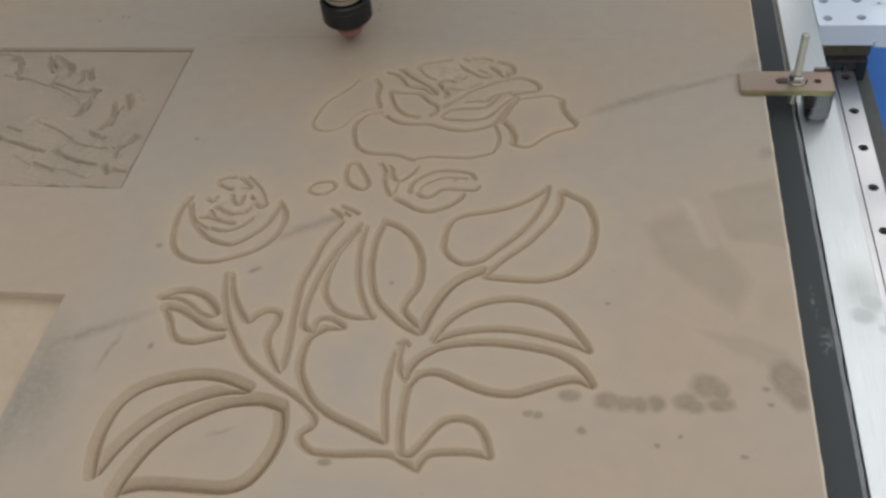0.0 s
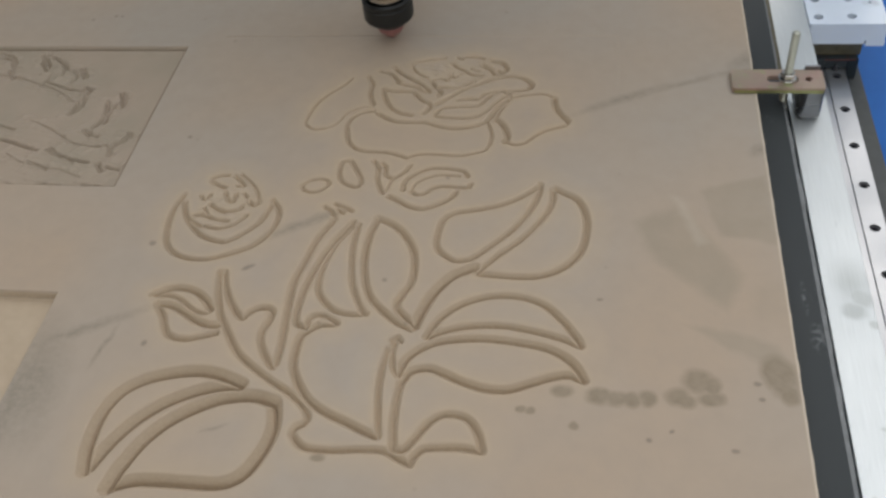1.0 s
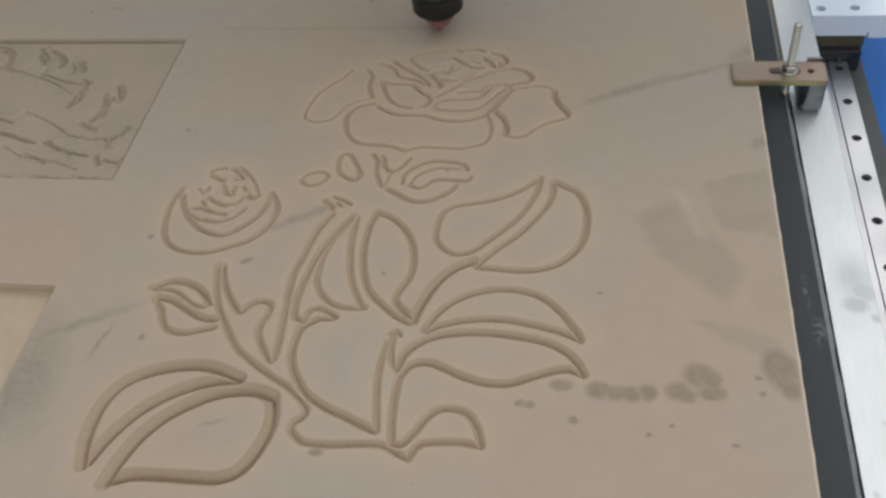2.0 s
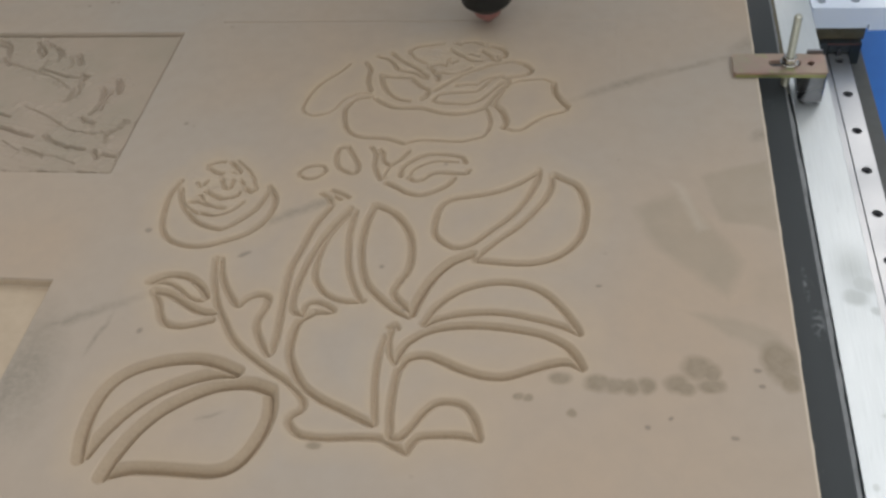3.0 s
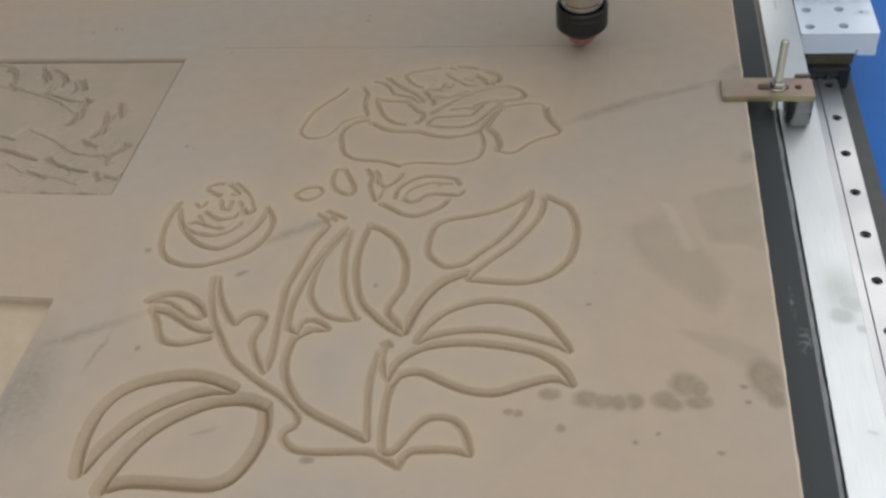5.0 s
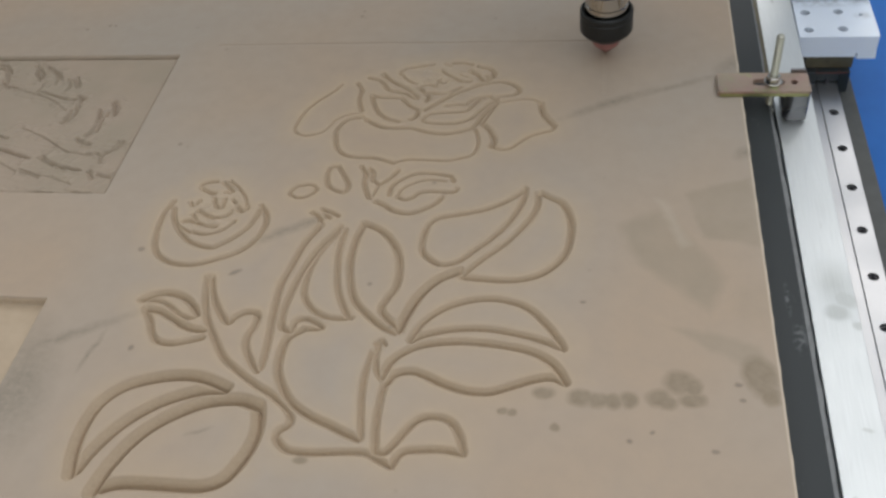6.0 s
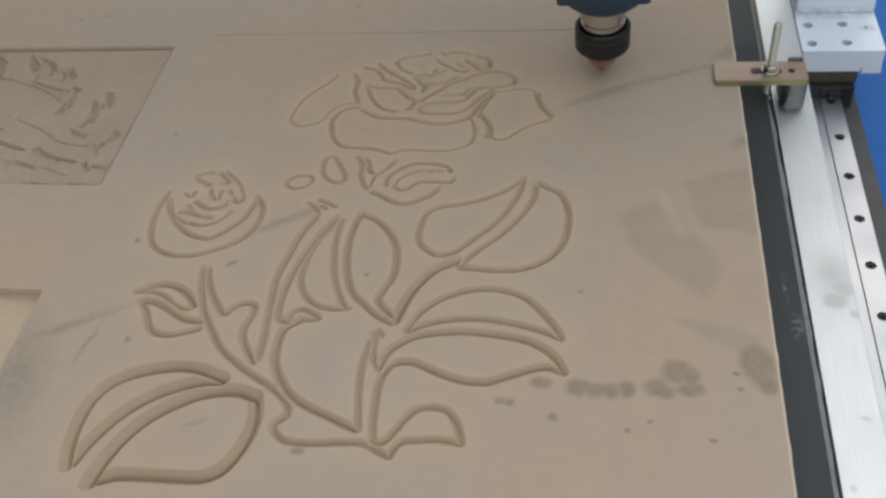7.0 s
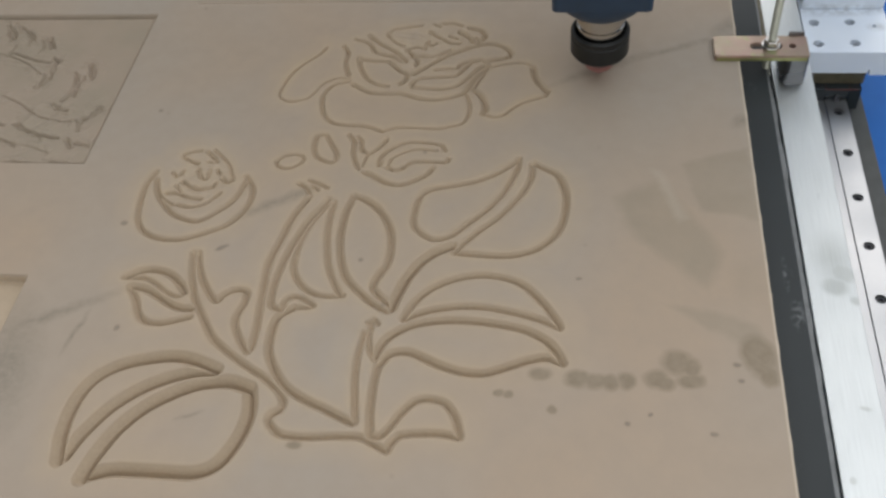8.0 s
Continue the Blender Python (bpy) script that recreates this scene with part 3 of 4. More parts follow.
# shallow lines of the relief in the sunk panel
RELIEF = [
    (6, (-820, 1), (-797, -4), (-776, -7), (-758, -19), (-750, -46)),  # relief
    (6.5, (-722, -9), (-725, -17), (-722, -27), (-715, -34)),  # relief
    (7, (-714, -18), (-705, -21), (-696, -31), (-693, -45)),  # relief
    (7, (-675, -32), (-666, -47)),  # relief
    (7, (-774, -8), (-765, -12), (-760, -20)),  # relief
    (6.5, (-756, -38), (-746, -50)),  # relief
    (7, (-659, -65), (-650, -70)),  # relief
    (6.5, (-654, -78), (-652, -88)),  # relief
    (7, (-657, -90), (-657, -99), (-659, -110)),  # relief
    (7, (-615, -75), (-607, -95)),  # relief
    (7, (-625, -90), (-621, -106), (-622, -118), (-625, -127)),  # relief
    (6.5, (-584, -136), (-586, -146), (-595, -153)),  # relief
    (7, (-568, -186), (-568, -199), (-569, -211)),  # relief
    (4, (-862, -217), (-746, -214), (-689, -213), (-622, -212), (-571, -211)),  # relief
    (6, (-633, -132), (-624, -140), (-614, -143)),  # relief
    (6.5, (-603, -155), (-594, -159)),  # relief
    (6, (-594, -159), (-594, -167)),  # relief
    (6, (-752, -134), (-723, -144), (-694, -154), (-669, -163)),  # relief
    (6, (-658, -159), (-647, -167), (-633, -173), (-620, -178), (-610, -180)),  # relief
    (6, (-599, -180), (-594, -190)),  # relief
    (6, (-585, -188), (-575, -190)),  # relief
    (3, (-800, -64), (-771, -44), (-728, -54), (-689, -70), (-662, -90)),  # relief
    (3, (-699, -118), (-669, -130), (-637, -151), (-600, -156), (-584, -138)),  # relief
    (2, (-699, -168), (-669, -184), (-639, -188), (-612, -198)),  # relief
    (5, (-723, -10), (-725, -20), (-716, -35)),  # relief
    (5, (-715, -13), (-703, -23), (-694, -35), (-695, -46)),  # relief
    (4, (-706, -43), (-708, -53), (-710, -62)),  # relief
    (5, (-682, -35), (-676, -47), (-678, -57)),  # relief
    (4, (-627, -88), (-620, -98), (-623, -106)),  # relief
    (4, (-586, -135), (-581, -142)),  # relief
    (4, (-670, -182), (-659, -186), (-648, -190)),  # relief
    (7, (-730, -10), (-716, -26), (-715, -38)),  # relief
    (7, (-715, -14), (-697, -26), (-691, -39)),  # relief
    (6, (-681, -39), (-676, -34), (-667, -49)),  # relief
    (6, (-774, -14), (-762, -18), (-756, -30)),  # relief
    (5, (-724, -127), (-707, -132)),  # relief
    (5, (-709, -55), (-692, -61), (-674, -68), (-657, -72)),  # relief
    (7, (-652, -68), (-652, -79), (-651, -94), (-657, -108)),  # relief
    (6, (-609, -79), (-606, -93)),  # relief
    (6, (-615, -93), (-617, -107), (-616, -121)),  # relief
    (7, (-629, -135), (-623, -138), (-619, -138)),  # relief
    (6, (-581, -138), (-589, -149), (-595, -156), (-596, -164)),  # relief
    (7, (-659, -161), (-649, -167), (-639, -171)),  # relief
    (7, (-635, -173), (-622, -177), (-611, -178)),  # relief
    (8, (-600, -181), (-596, -186)),  # relief
    (6, (-591, -185), (-577, -188)),  # relief
    (7, (-566, -185), (-564, -197), (-569, -210)),  # relief
    (4, (-672, -178), (-649, -187)),  # relief
]
LINE_Y, CORNER_X, LINE_END = 0.0192, -0.1245, -0.066
X_LEFT, Y_NEAR, Y_FAR, THICK = -1.22, -0.80, 0.62, 0.018


def carve(gx, gy, depth, strokes, ratio, shade_slot):
    """Lower the height field along V-shaped cuts; an added bottom slot shades to a dark line."""
    for w, *points in strokes:
        half = 0.93 * w / 2000
        steep, tip, slot = ratio + (0.012 * (min(w, 12) - 7) if w > 7 else 0.06), max(0.0012, shade_slot * (w - 4)), max(0.0010, 0.20 * half)
        for px, py in curve(points):
            x, y = px / 1000, py / 1000
            i0, i1 = np.searchsorted(gx, (x - half, x + half))
            j0, j1 = np.searchsorted(gy, (y - half, y + half))
            if i1 <= i0 or j1 <= j0:
                continue
            r = np.hypot(gx[i0:i1, None] - x, gy[None, j0:j1] - y) / half
            cut = -steep * half * 2 * np.clip(1 - r, 0, 1) - tip * np.clip(1.6 * (1 - r * half / slot), 0, 1)
            depth[i0:i1, j0:j1] = np.minimum(depth[i0:i1, j0:j1], cut)


def rubble(gx, gy):
    """Uneven hills of the low relief."""
    x, y = gx[:, None] * 1000, gy[None, :] * 1000
    a = np.sin(x / 7.1 + 1.7 * np.sin(y / 11.3)) * np.sin(y / 6.3 + 1.3 * np.sin(x / 9.7))
    b = np.sin(x / 2.9 + y / 4.1 + 2 * np.sin(y / 5.7)) * np.sin(y / 2.3 - x / 6.1)
    return np.clip(0.6 * a + 0.4 * b, -0.2, 1)


def near(gx, gy, strokes, reach):
    """1 on the strokes, fading to 0 at that distance."""
    field = np.zeros((len(gx), len(gy)))
    for w, *points in strokes:
        for px, py in curve(points, 3.0):
            x, y = px / 1000, py / 1000
            i0, i1 = np.searchsorted(gx, (x - reach, x + reach))
            j0, j1 = np.searchsorted(gy, (y - reach, y + reach))
            if i1 > i0 and j1 > j0:
                r = np.hypot(gx[i0:i1, None] - x, gy[None, j0:j1] - y) / reach
                field[i0:i1, j0:j1] = np.maximum(field[i0:i1, j0:j1], np.clip(1 - r * r, 0, 1))
    return field


def board():
    fine = 0.0007
    gx = np.r_[np.linspace(X_LEFT, -0.80, 32, endpoint=False), np.arange(-0.80, -0.001, fine), -0.0006, 0.0]
    gy = np.r_[np.linspace(Y_NEAR, -0.555, 30, endpoint=False), np.arange(-0.555, 0.030, fine), np.linspace(0.0305, Y_FAR, 40)]
    # edges of the pocket and the panel fall on grid lines
    gx = np.unique(np.r_[gx, POCKET_X, POCKET_X - 0.0003, PANEL_X - 0.0012])
    gy = np.unique(np.r_[gy, POCKET_Y, POCKET_Y - 0.0003, LINE_Y - 0.0018, LINE_Y - 0.0015, LINE_Y + 0.0015, LINE_Y + 0.0018])
    gx = np.unique(np.r_[gx, CORNER_X - 0.0018, CORNER_X - 0.0015, CORNER_X + 0.0015, CORNER_X + 0.0018])
    depth = np.zeros((len(gx), len(gy)))
    carve(gx, gy, depth, ROSE, 0.63, 0.00045)
    x, y = gx[:, None], gy[None, :]
    inside = np.clip(np.minimum(np.minimum((PANEL_X - x), (y - PANEL_Y0)), PANEL_Y1 - y) / 0.0015, 0, 1)
    lumps = rubble(gx, gy)
    sunk = inside * (-0.0030 + 0.0026 * lumps * near(gx, gy, RELIEF, 0.013))
    border = np.minimum(np.minimum(np.abs(PANEL_X - 0.001 - x), np.abs(y - PANEL_Y0 - 0.001)), np.abs(PANEL_Y1 - 0.001 - y))
    sunk -= 0.0060 * np.clip(1 - border / 0.0030, 0, 1) * (inside > 0)
    # the hearts of the bud and the flower are roughly hollowed
    for cx, cy, rx, ry in ((-0.462, -0.230, 0.036, 0.040), (-0.283, -0.044, 0.056, 0.038)):
        heart = np.clip(1.6 * (1 - np.hypot((x - cx) / rx, (y - cy) / ry)), 0, 1)
        depth += heart * (-0.0020 + 0.0019 * lumps)
    lines = np.zeros_like(depth)
    carve(gx, gy, lines, RELIEF, 0.58, 0.0004)
    depth += sunk + lines * (inside > 0)
    pocket = np.clip(np.minimum(POCKET_X - x, POCKET_Y - y) / 0.0003, 0, 1)
    depth = np.minimum(depth, -0.0095 * pocket)
    # the slot that the cutter is making
    slot_x = (np.abs(y - LINE_Y) < 0.0016) & (x > -0.531) & (x < CORNER_X + 0.0016)
    slot_y = (np.abs(x - CORNER_X) < 0.0016) & (y > LINE_END) & (y < LINE_Y + 0.0016)
    depth[slot_x | slot_y] = -0.0045
    # the worn right edge
    wear = 0.0005 + 0.0006 * np.clip(np.sin(gy * 91) * np.sin(gy * 37 + 1), 0, 1)
    depth[-1, :] -= wear
    nx, ny = depth.shape
    co = np.empty((nx, ny, 3))
    co[..., 0], co[..., 1], co[..., 2] = x, y, depth
    co[-1, :, 0] -= 0.0004 * (1 + np.sin(gy * 53) * np.sin(gy * 211))
    idx = np.arange(nx * ny).reshape(nx, ny)
    quads = np.stack([idx[:-1, :-1], idx[1:, :-1], idx[1:, 1:], idx[:-1, 1:]], -1).reshape(-1, 4)
    mesh = bpy.data.meshes.new("carved_face")
    mesh.vertices.add(nx * ny)
    mesh.vertices.foreach_set("co", co.ravel())
    mesh.loops.add(quads.size)
    mesh.loops.foreach_set("vertex_index", quads.ravel().astype(np.int32))
    mesh.polygons.add(len(quads))
    mesh.polygons.foreach_set("loop_start", np.arange(0, quads.size, 4, dtype=np.int32))
    mesh.update(calc_edges=True)
    mesh.shade_smooth()
    mesh.materials.append(MDF)
    # strongest on the cuts, fading out with distance beside them
    layer = mesh.attributes.new("cut_halo", 'FLOAT', 'POINT')
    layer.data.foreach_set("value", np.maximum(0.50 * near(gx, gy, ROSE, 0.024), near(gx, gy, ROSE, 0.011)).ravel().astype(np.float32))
    thing = tagged(new("carved_board"), "beige fibreboard sheet with a carved rose on the machine bed", "board")
    thing.location = (0, 0, 0)
    face = tagged(new("carved_face", mesh), "beige face with V-cut rose lines, oil spots and smears")
    face.parent = thing
    # rims and underside below the carved face
    bm = bmesh.new()
    t = 0.002
    box(bm, -t - 0.001, -0.001, Y_NEAR, Y_FAR, -THICK, -0.0013)
    box(bm, X_LEFT, X_LEFT + t, Y_NEAR, Y_FAR, -THICK, -0.0003)
    box(bm, X_LEFT + t, -t - 0.001, Y_NEAR, Y_NEAR + t, -THICK, -0.0003)
    box(bm, X_LEFT + t, -t - 0.001, Y_FAR - t, Y_FAR, -THICK, -0.0003)
    box(bm, X_LEFT + t, -t - 0.001, Y_NEAR + t, Y_FAR - t, -THICK, -0.0168)
    part("board_core", bm, EDGE, thing, "raw sawn fibreboard edge")
    return thing


carved_board = board()


# ---- the machine bed ----
def bed():
    thing = tagged(new("machine_bed"), "router bed of dark strips on a blue steel frame", "machine")
    part("table_top", boxed(-1.30, -0.006, -0.85, 0.70, -0.05, -0.0182), STRIP, thing)
    strip = part("side_strip", boxed(-0.004, 0.0262, -0.85, 0.70, -0.05, -0.0180, 0.0006), STRIP, thing, "dark grey scuffed side strip")
    bm = bmesh.new()
    # ragged lip of old sealant beside the slot
    rng = random.Random(5)
    y, prev = -0.85, None
    while y < 0.70:
        w = 0.0010 + 0.0012 * rng.random() * (1 + 0.5 * math.sin(y * 31)) + 0.0018 * min(1, max(0, -0.06 - y) / 0.12)
        step = rng.uniform(0.004, 0.018)
        ring = [bm.verts.new((0.0262 + a, y, -0.0182 - b)) for a, b in ((0, 0), (w, 0.0003), (w, 0.003), (0, 0.004))]
        if prev:
            for k in range(4):
                bm.faces.new((prev[k], prev[(k + 1) % 4], ring[(k + 1) % 4], ring[k]))
        prev, y = ring, y + step
    bmesh.ops.recalc_face_normals(bm, faces=bm.faces[:])
    part("sealant_lip", bm, LIP, thing, "ragged grey sealant lip")
    bm, prev, y = bmesh.new(), None, -0.035
    while y < 0.16:
        w = 0.0034 + 0.0010 * math.sin(y * 63) + 0.0013 * rng.random()
        ring = [bm.verts.new((0.0345 - a, y, -0.0290 - b)) for a, b in ((0, 0), (w, 0.0006), (w, 0.006), (0, 0.006))]
        if prev:
            for k in range(4):
                bm.faces.new((prev[k], prev[(k + 1) % 4], ring[(k + 1) % 4], ring[k]))
        prev, y = ring, y + rng.uniform(0.002, 0.005)
    bmesh.ops.recalc_face_normals(bm, faces=bm.faces[:])
    part("old_glue", bm, GREENISH, thing, "brown ragged line of old glue")
    part("slot_floor", boxed(0.0262, 0.0345, -0.85, 0.70, -0.060, -0.0330), STRIP, thing)
    part("frame", boxed(-1.30, 0.066, -0.85, 0.70, -0.16, -0.060), BLUE, thing, "blue painted steel frame")
    for x in (-1.22, -0.02):
        for yy in (-0.75, 0.60):
            part("leg", boxed(x - 0.04, x + 0.04, yy - 0.04, yy + 0.04, FLOOR_Z, -0.16, 0.004), BLUE, thing)
    return thing


bed()


def beam():
    thing = tagged(new("side_beam"), "long bright milled steel beam beside the carved board", "beam")
    part("beam_body", boxed(0.0346, 0.0696, -0.85, 0.70, -0.060, -0.0300, 0.0008), STEEL, thing)
    part("rail_seat", boxed(0.0698, 0.1400, -0.85, 0.70, -0.16, -0.1075, 0.0008), BEDGREY, thing, "dark oily seat for the guide rail")
    return thing


beam()


def guide_rail():
    x, half, y0 = 0.1080, 0.0100, -0.7781
    thing = tagged(new("guide_rail"), "ground steel linear guide rail with a row of bolt holes", "rail")
    ends = (-0.80, 0.66)
    pitch = 0.0570
    ys = [y0 + pitch * k for k in range(26) if ends[0] + 0.01 < y0 + pitch * k < ends[1] - 0.01]
    bm = slab([(x - half, ends[0]), (x + half, ends[0]), (x + half, ends[1]), (x - half, ends[1])], [circle(x, y, 0.0048) for y in ys], -0.0945, -0.0900)
    box(bm, x - half + 0.0025, x + half - 0.0025, ends[0], ends[1], -0.1005, -0.0946)
    box(bm, x - half, x + half, ends[0], ends[1], -0.1075, -0.1006)
    part("rail", bm, RAIL, thing)
    part("flank", boxed(0.0890, x - half - 0.0002, ends[0], ends[1], -0.1074, -0.0915, 0.0005), RAIL, thing, "narrow ground steel flank")
    for y in ys:
        part("bolt", lathe([(0.0045, -0.0945), (0.0045, -0.0925), (0.0038, -0.0920), (0.0022, -0.0920), (0.0020, -0.0938)], 16, x, y), HOLE, thing)
    return thing


guide_rail()


def side_cover():
    thing = tagged(new("side_cover"), "bright blue painted steel side cover", "cover")
    part("cover_top", boxed(0.1402, 0.62, -0.105, 0.90, -0.150, -0.130, 0.003), BLUE, thing)
    part("cover_side", boxed(0.598, 0.62, -0.105, 0.90, FLOOR_Z, -0.1502), BLUE, thing)
    return thing


side_cover()


# ---- the hold-down clamp ----
def clamp():
    thing = tagged(new("hold_down_clamp"), "yellow zinc strap clamp bolted over the board's edge", "clamp")
    mid = -0.0580
    bm = slab(rounded(-0.0225, 0.0590, mid - 0.0150, mid + 0.0150, 0.003), [oval(0.0135, 0.0325, mid, 0.0042), circle(0.0455, mid, 0.0028, 14)], 0.0004, 0.0056)
    bmesh.ops.bevel(bm, geom=[e for e in bm.edges if e.is_manifold and e.calc_face_angle(0) > 1.2 and abs(e.verts[0].co.z - e.verts[1].co.z) < 1e-6],
                    offset=0.0007, segments=2, affect='EDGES')
    smooth(part("strap", bm, ZINC, thing, "yellow zinc-plated strap"), 40)
    x, y = 0.0268, mid
    rows, z = [(0.0030, -0.0440)], -0.0440
    while z < 0.0540:
        rows += [(0.0032, z), (0.0036, z + 0.0005)]
        z += 0.0010
    rows += [(0.0028, 0.0556)]
    smooth(part("stud", lathe(rows, 16, x, y), STUD, thing, "threaded stud"), 70)
    part("nut", lathe([(0.0060, 0.0078), (0.0066, 0.0084), (0.0066, 0.0122), (0.0060, 0.0130)], 6, x, y), CHROME, thing, "bright hexagon nut")
    part("washer", lathe([(0.0080, 0.0058), (0.0084, 0.0062), (0.0084, 0.0073), (0.0080, 0.0077)], 24, x, y), CHROME, thing)
    part("lower_nut", lathe([(0.0046, -0.0300), (0.0052, -0.0295), (0.0052, -0.0255), (0.0046, -0.0250)], 6, x, y), STUD, thing)
    # rounded at its near corners, with an eased foot
    around = [(0.0590, mid + 0.0172), (0.0380, mid + 0.0172)]
    around += [(0.0460 - 0.0080 * math.cos(radians(a)), mid - 0.0068 - 0.0080 * math.sin(radians(a))) for a in range(0, 91, 10)]
    around += [(0.0560 + 0.0030 * math.sin(radians(a)), mid - 0.0118 - 0.0030 * math.cos(radians(a))) for a in range(0, 91, 15)]
    block = slab(around[::-1], [], -0.0300, 0.0002)
    bmesh.ops.bevel(block, geom=[e for e in block.edges if e.is_manifold and e.calc_face_angle(0) > 1.2 and max(v.co.z for v in e.verts) < -0.029], offset=0.0035, segments=3, affect='EDGES')
    smooth(part("packing_block", block, FOOT, thing, "dark polished steel packing block with a rounded corner"), 50)
    part("strap_edge", boxed(-0.0205, 0.0570, mid - 0.01522, mid - 0.0148, 0.0008, 0.0036), CHROMATE, thing, "yellow-green plated edge")
    part("packing_lip", boxed(0.0440, 0.0575, mid + 0.0153, mid + 0.0172, -0.0020, 0.0086, 0.0006), FOOT, thing, "dark lip of the packing block")
    return thing


clamp()


# ---- the gantry ----
def gantry():
    """Built with its origin under the cutter's line; the foot runs on the guide rail."""
    thing = tagged(new("gantry"), "white enamelled gantry riding on the guide rail", "gantry")
    f = 0.0730
    holes = [circle(0.0835, f + 0.0135, 0.0050), circle(0.1170, f + 0.0145, 0.0050), circle(0.0835, f + 0.0460, 0.0050), circle(0.1170, f + 0.0470, 0.0050),
             circle(0.1385, f + 0.0405, 0.0022, 12)]
    bm = slab(rounded(0.0728, 0.1515, f, f + 0.16, 0.0025), holes, -0.0560, -0.0360)
    box(bm, 0.0728, 0.1315, f, f + 0.16, -0.0605, -0.0561)
    box(bm, 0.1330, 0.1515, f, f + 0.16, -0.0630, -0.0561)
    foot = part("foot_plate", bm, WHITE, thing, "white enamelled foot plate with bolt holes")
    for x, y in ((0.0835, 0.0135), (0.1170, 0.0145), (0.0835, 0.0460), (0.1170, 0.0470)):
        part("bolt", lathe([(0.0048, -0.0555), (0.0048, -0.0425), (0.0042, -0.0418), (0.0022, -0.0418), (0.0020, -0.0440)], 16, x, f + y), HOLE, foot)
    part("upright", boxed(0.0735, 0.1515, f + 0.0665, f + 0.13, -0.0362, 0.52, 0.003), WHITE, thing)
    part("spacer", boxed(0.0840, 0.1320, f + 0.004, f + 0.10, -0.0770, -0.0607, 0.0008), GREENISH, thing, "oily brown spacer plate")
    bm = bmesh.new()
    box(bm, 0.0860, 0.0970, f - 0.004, f + 0.09, -0.1030, -0.0772, 0.001)
    box(bm, 0.1190, 0.1300, f - 0.004, f + 0.09, -0.1030, -0.0772, 0.001)
    box(bm, 0.0970, 0.1190, f - 0.004, f + 0.09, -0.0885, -0.0772, 0.001)
    part("slide_block", bm, BLOCKS, thing, "black slide block with end seals")
    for x in (0.0915, 0.1245):
        part("seal_screw", lathe([(0.0022, -0.0772), (0.0022, -0.0762), (0.0012, -0.0760)], 12, x, f + 0.0005), HOLE, thing)
    part("seal_stripe", boxed(0.0950, 0.1270, f - 0.0046, f + 0.004, -0.0785, -0.0774, 0.0003), SEAL, thing, "dull red wiper seal")
    part("grease_nipple", lathe([(0.0034, -0.0900), (0.0034, -0.0885), (0.0022, -0.0880), (0.0020, -0.0850), (0.0010, -0.0840)], 12, 0.1080, f - 0.0045), HOLE, thing)
    # unseen beam; its height is set by the shade it throws on the board
    part("cross_beam", boxed(-1.25, 0.0733, f + 0.0665, f + 0.155, 0.18, 0.40, 0.004), WHITE, thing)
    return thing


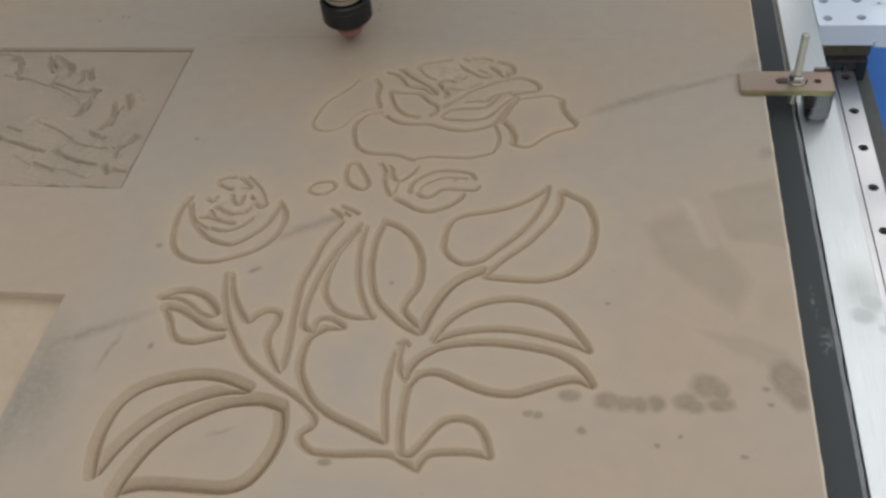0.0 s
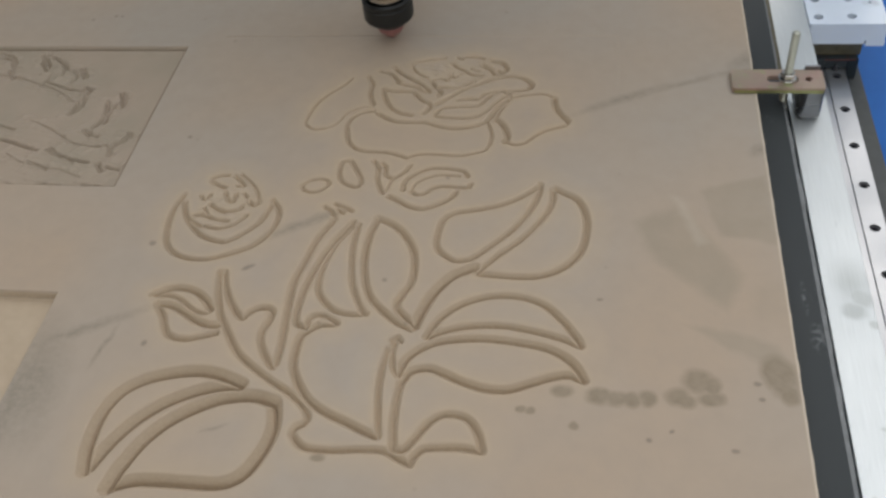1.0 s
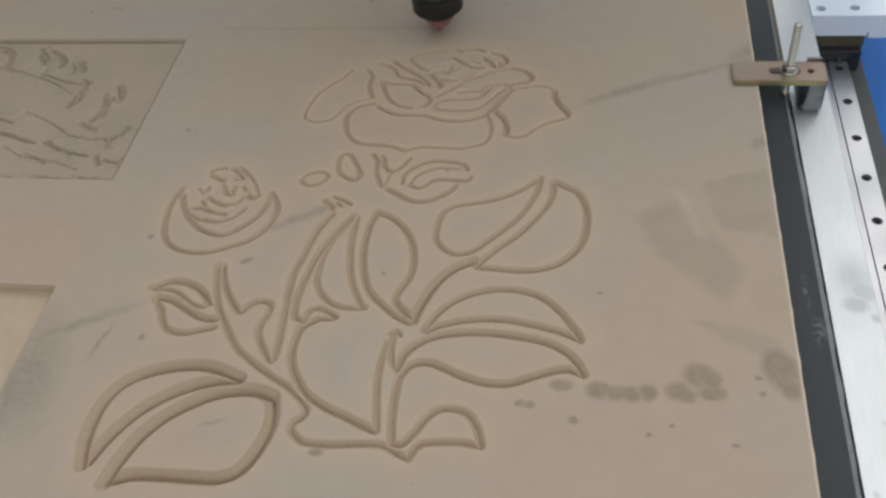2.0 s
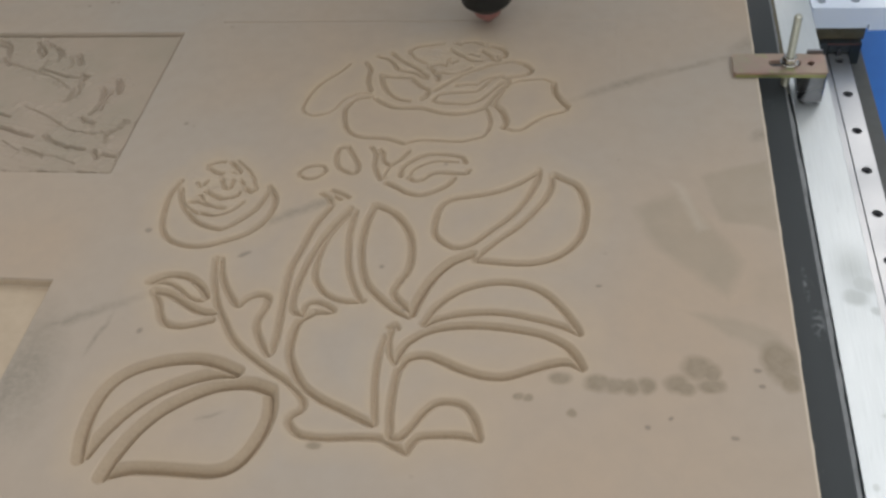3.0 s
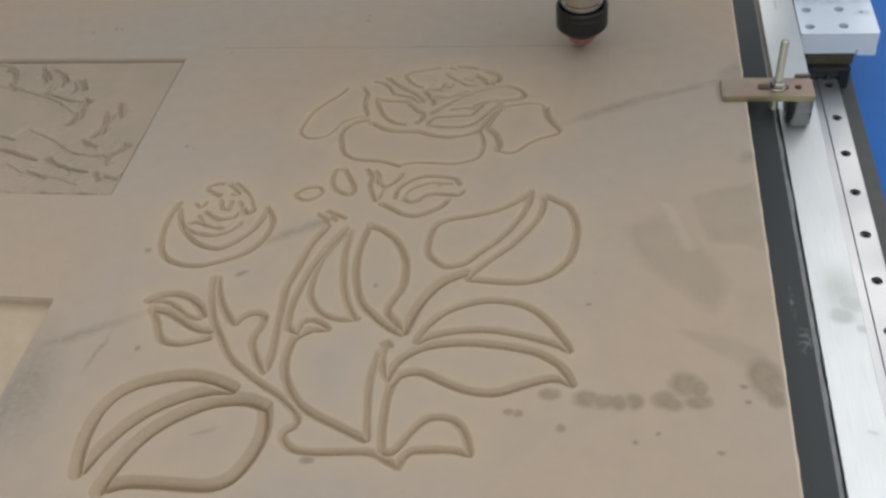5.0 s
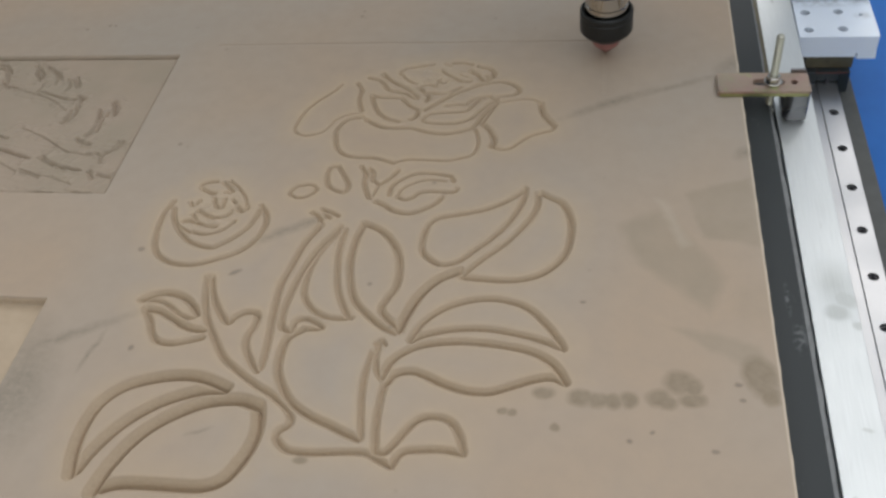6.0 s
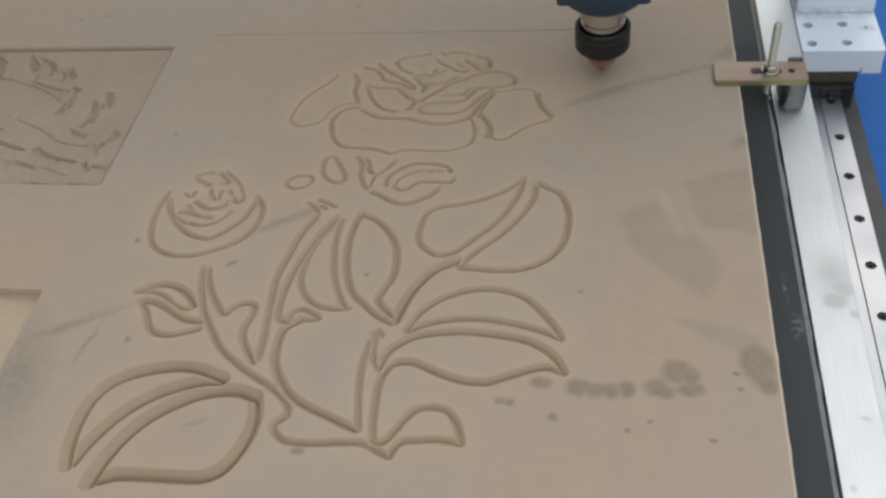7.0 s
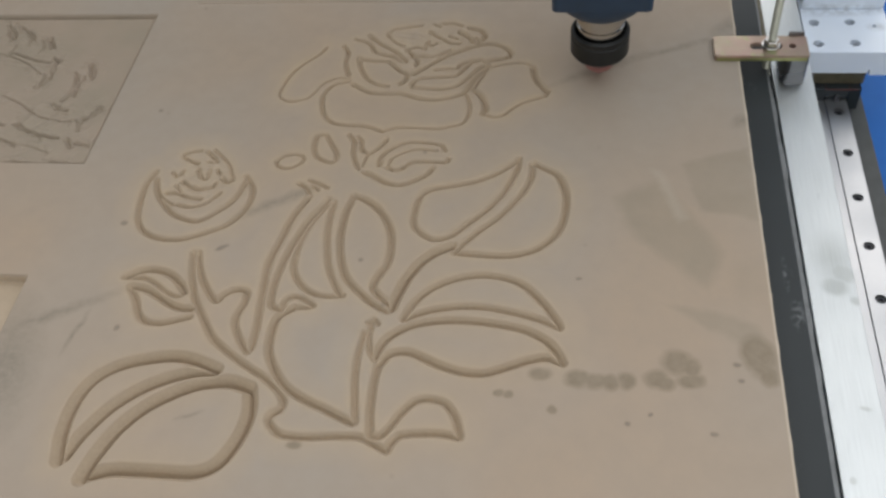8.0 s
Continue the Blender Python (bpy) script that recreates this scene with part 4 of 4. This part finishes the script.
def spindle():
    """Origin at the cutter's point."""
    thing = tagged(new("spindle"), "navy router spindle with a black collet nut and a red cutter", "spindle")
    body = lathe([(0.024, 0.0750), (0.031, 0.0765), (0.0370, 0.0820), (0.0390, 0.0890), (0.0390, 0.0945)], 48)
    part("end_flange", body, NAVY, thing)
    smooth(thing.children[-1])
    outline = rounded(-0.0400, 0.0400, -0.0400, 0.0400, 0.005)
    part("motor_body", slab(outline, [], 0.0945, 0.480), NAVY, thing, "navy blue square motor body")
    smooth(part("collar", lathe([(0.0205, 0.036), (0.0205, 0.0560), (0.0192, 0.0566), (0.0192, 0.0596), (0.0205, 0.0602), (0.0205, 0.0715), (0.0230, 0.0751)], 48), CHROME, thing, "polished steel shaft collar"), 30)
    nut = lathe([(0.012, 0.0195), (0.0165, 0.0195), (0.0240, 0.0262), (0.0252, 0.0282), (0.0252, 0.0425), (0.0246, 0.0431), (0.0246, 0.0445),
                 (0.0252, 0.0451), (0.0252, 0.0485), (0.0240, 0.0500), (0.0222, 0.0500), (0.0218, 0.0440), (0.0208, 0.0430)], 48)
    smooth(part("collet_nut", nut, BLACK, thing, "black steel collet nut"), 30)
    smooth(part("cutter", lathe([(0.0006, 0.0), (0.0122, 0.0110), (0.0140, 0.0150), (0.0130, 0.0200)], 32), RED, thing, "red coated V-point cutter"), 40)
    part("mount", boxed(-0.060, 0.060, 0.0402, 0.138, 0.32, 0.45, 0.003), WHITE, thing)
    return thing


GANTRY = gantry()
SPINDLE = spindle()


# ---- the strip being cut: each piece of the slot's floor drops as the cutter passes ----
def cut_pieces():
    along, pieces = 0.0102, []
    sizes = {}

    def piece(x, y, sx, sy, when):
        key = (round(sx, 5), round(sy, 5))
        if key not in sizes:
            ob = part("cut_strip", boxed(-sx / 2, sx / 2, -sy / 2, sy / 2, -0.0012, 0), FACE, carved_board)
            sizes[key] = ob.data
        else:
            ob = new("cut_strip", sizes[key])
            ob.parent = carved_board
        pieces.append((ob, x, y, when))

    x = -0.5255
    while x < CORNER_X - 0.002:
        piece(x, LINE_Y, along, 0.0035, (x - START_X) / SPEED_X)
        x += along
    y = LINE_Y - 0.004
    while y > LINE_END - 0.004:
        piece(CORNER_X, y, 0.0035, 0.0090, TURN_AT + (LINE_Y - y) / SPEED_Y)
        y -= 0.0090
    return pieces


START_X, SPEED_X, TURN_AT, SPEED_Y = -0.4030, 0.0500, 5.62, 0.0450
PIECES = cut_pieces()


def motions():
    """The cutter goes along the board, then the gantry comes towards its near end."""
    ahead, far = [], 0
    for t in (0.0, 0.5, 1.0, 1.5, 2.0, 2.5, 3.0, 3.5, 4.0, 4.5, 5.0, 5.4, TURN_AT, 5.8, 6.0, 6.5, 7.0, 7.5, 8.0):
        x = min(START_X + SPEED_X * t, CORNER_X)
        y = LINE_Y - SPEED_Y * max(0.0, t - TURN_AT)
        ahead.append((t, x, y))
    walk(SPINDLE, [(t, pose(x, y, -0.0012)) for t, x, y in ahead])
    walk(GANTRY, [(t, pose(0, y, 0)) for t, x, y in ahead])
    for ob, x, y, when in PIECES:
        high, low = pose(x, y, -0.00005), pose(x, y, -0.0007)
        if when <= 0.1:
            walk(ob, [(0.0, low), (8.0, low)])
        elif when >= 7.9:
            walk(ob, [(0.0, high), (8.0, high)])
        else:
            walk(ob, [(0.0, high), (max(0.03, when - 0.07), high), (min(7.97, when + 0.07), low), (8.0, low)])


motions()
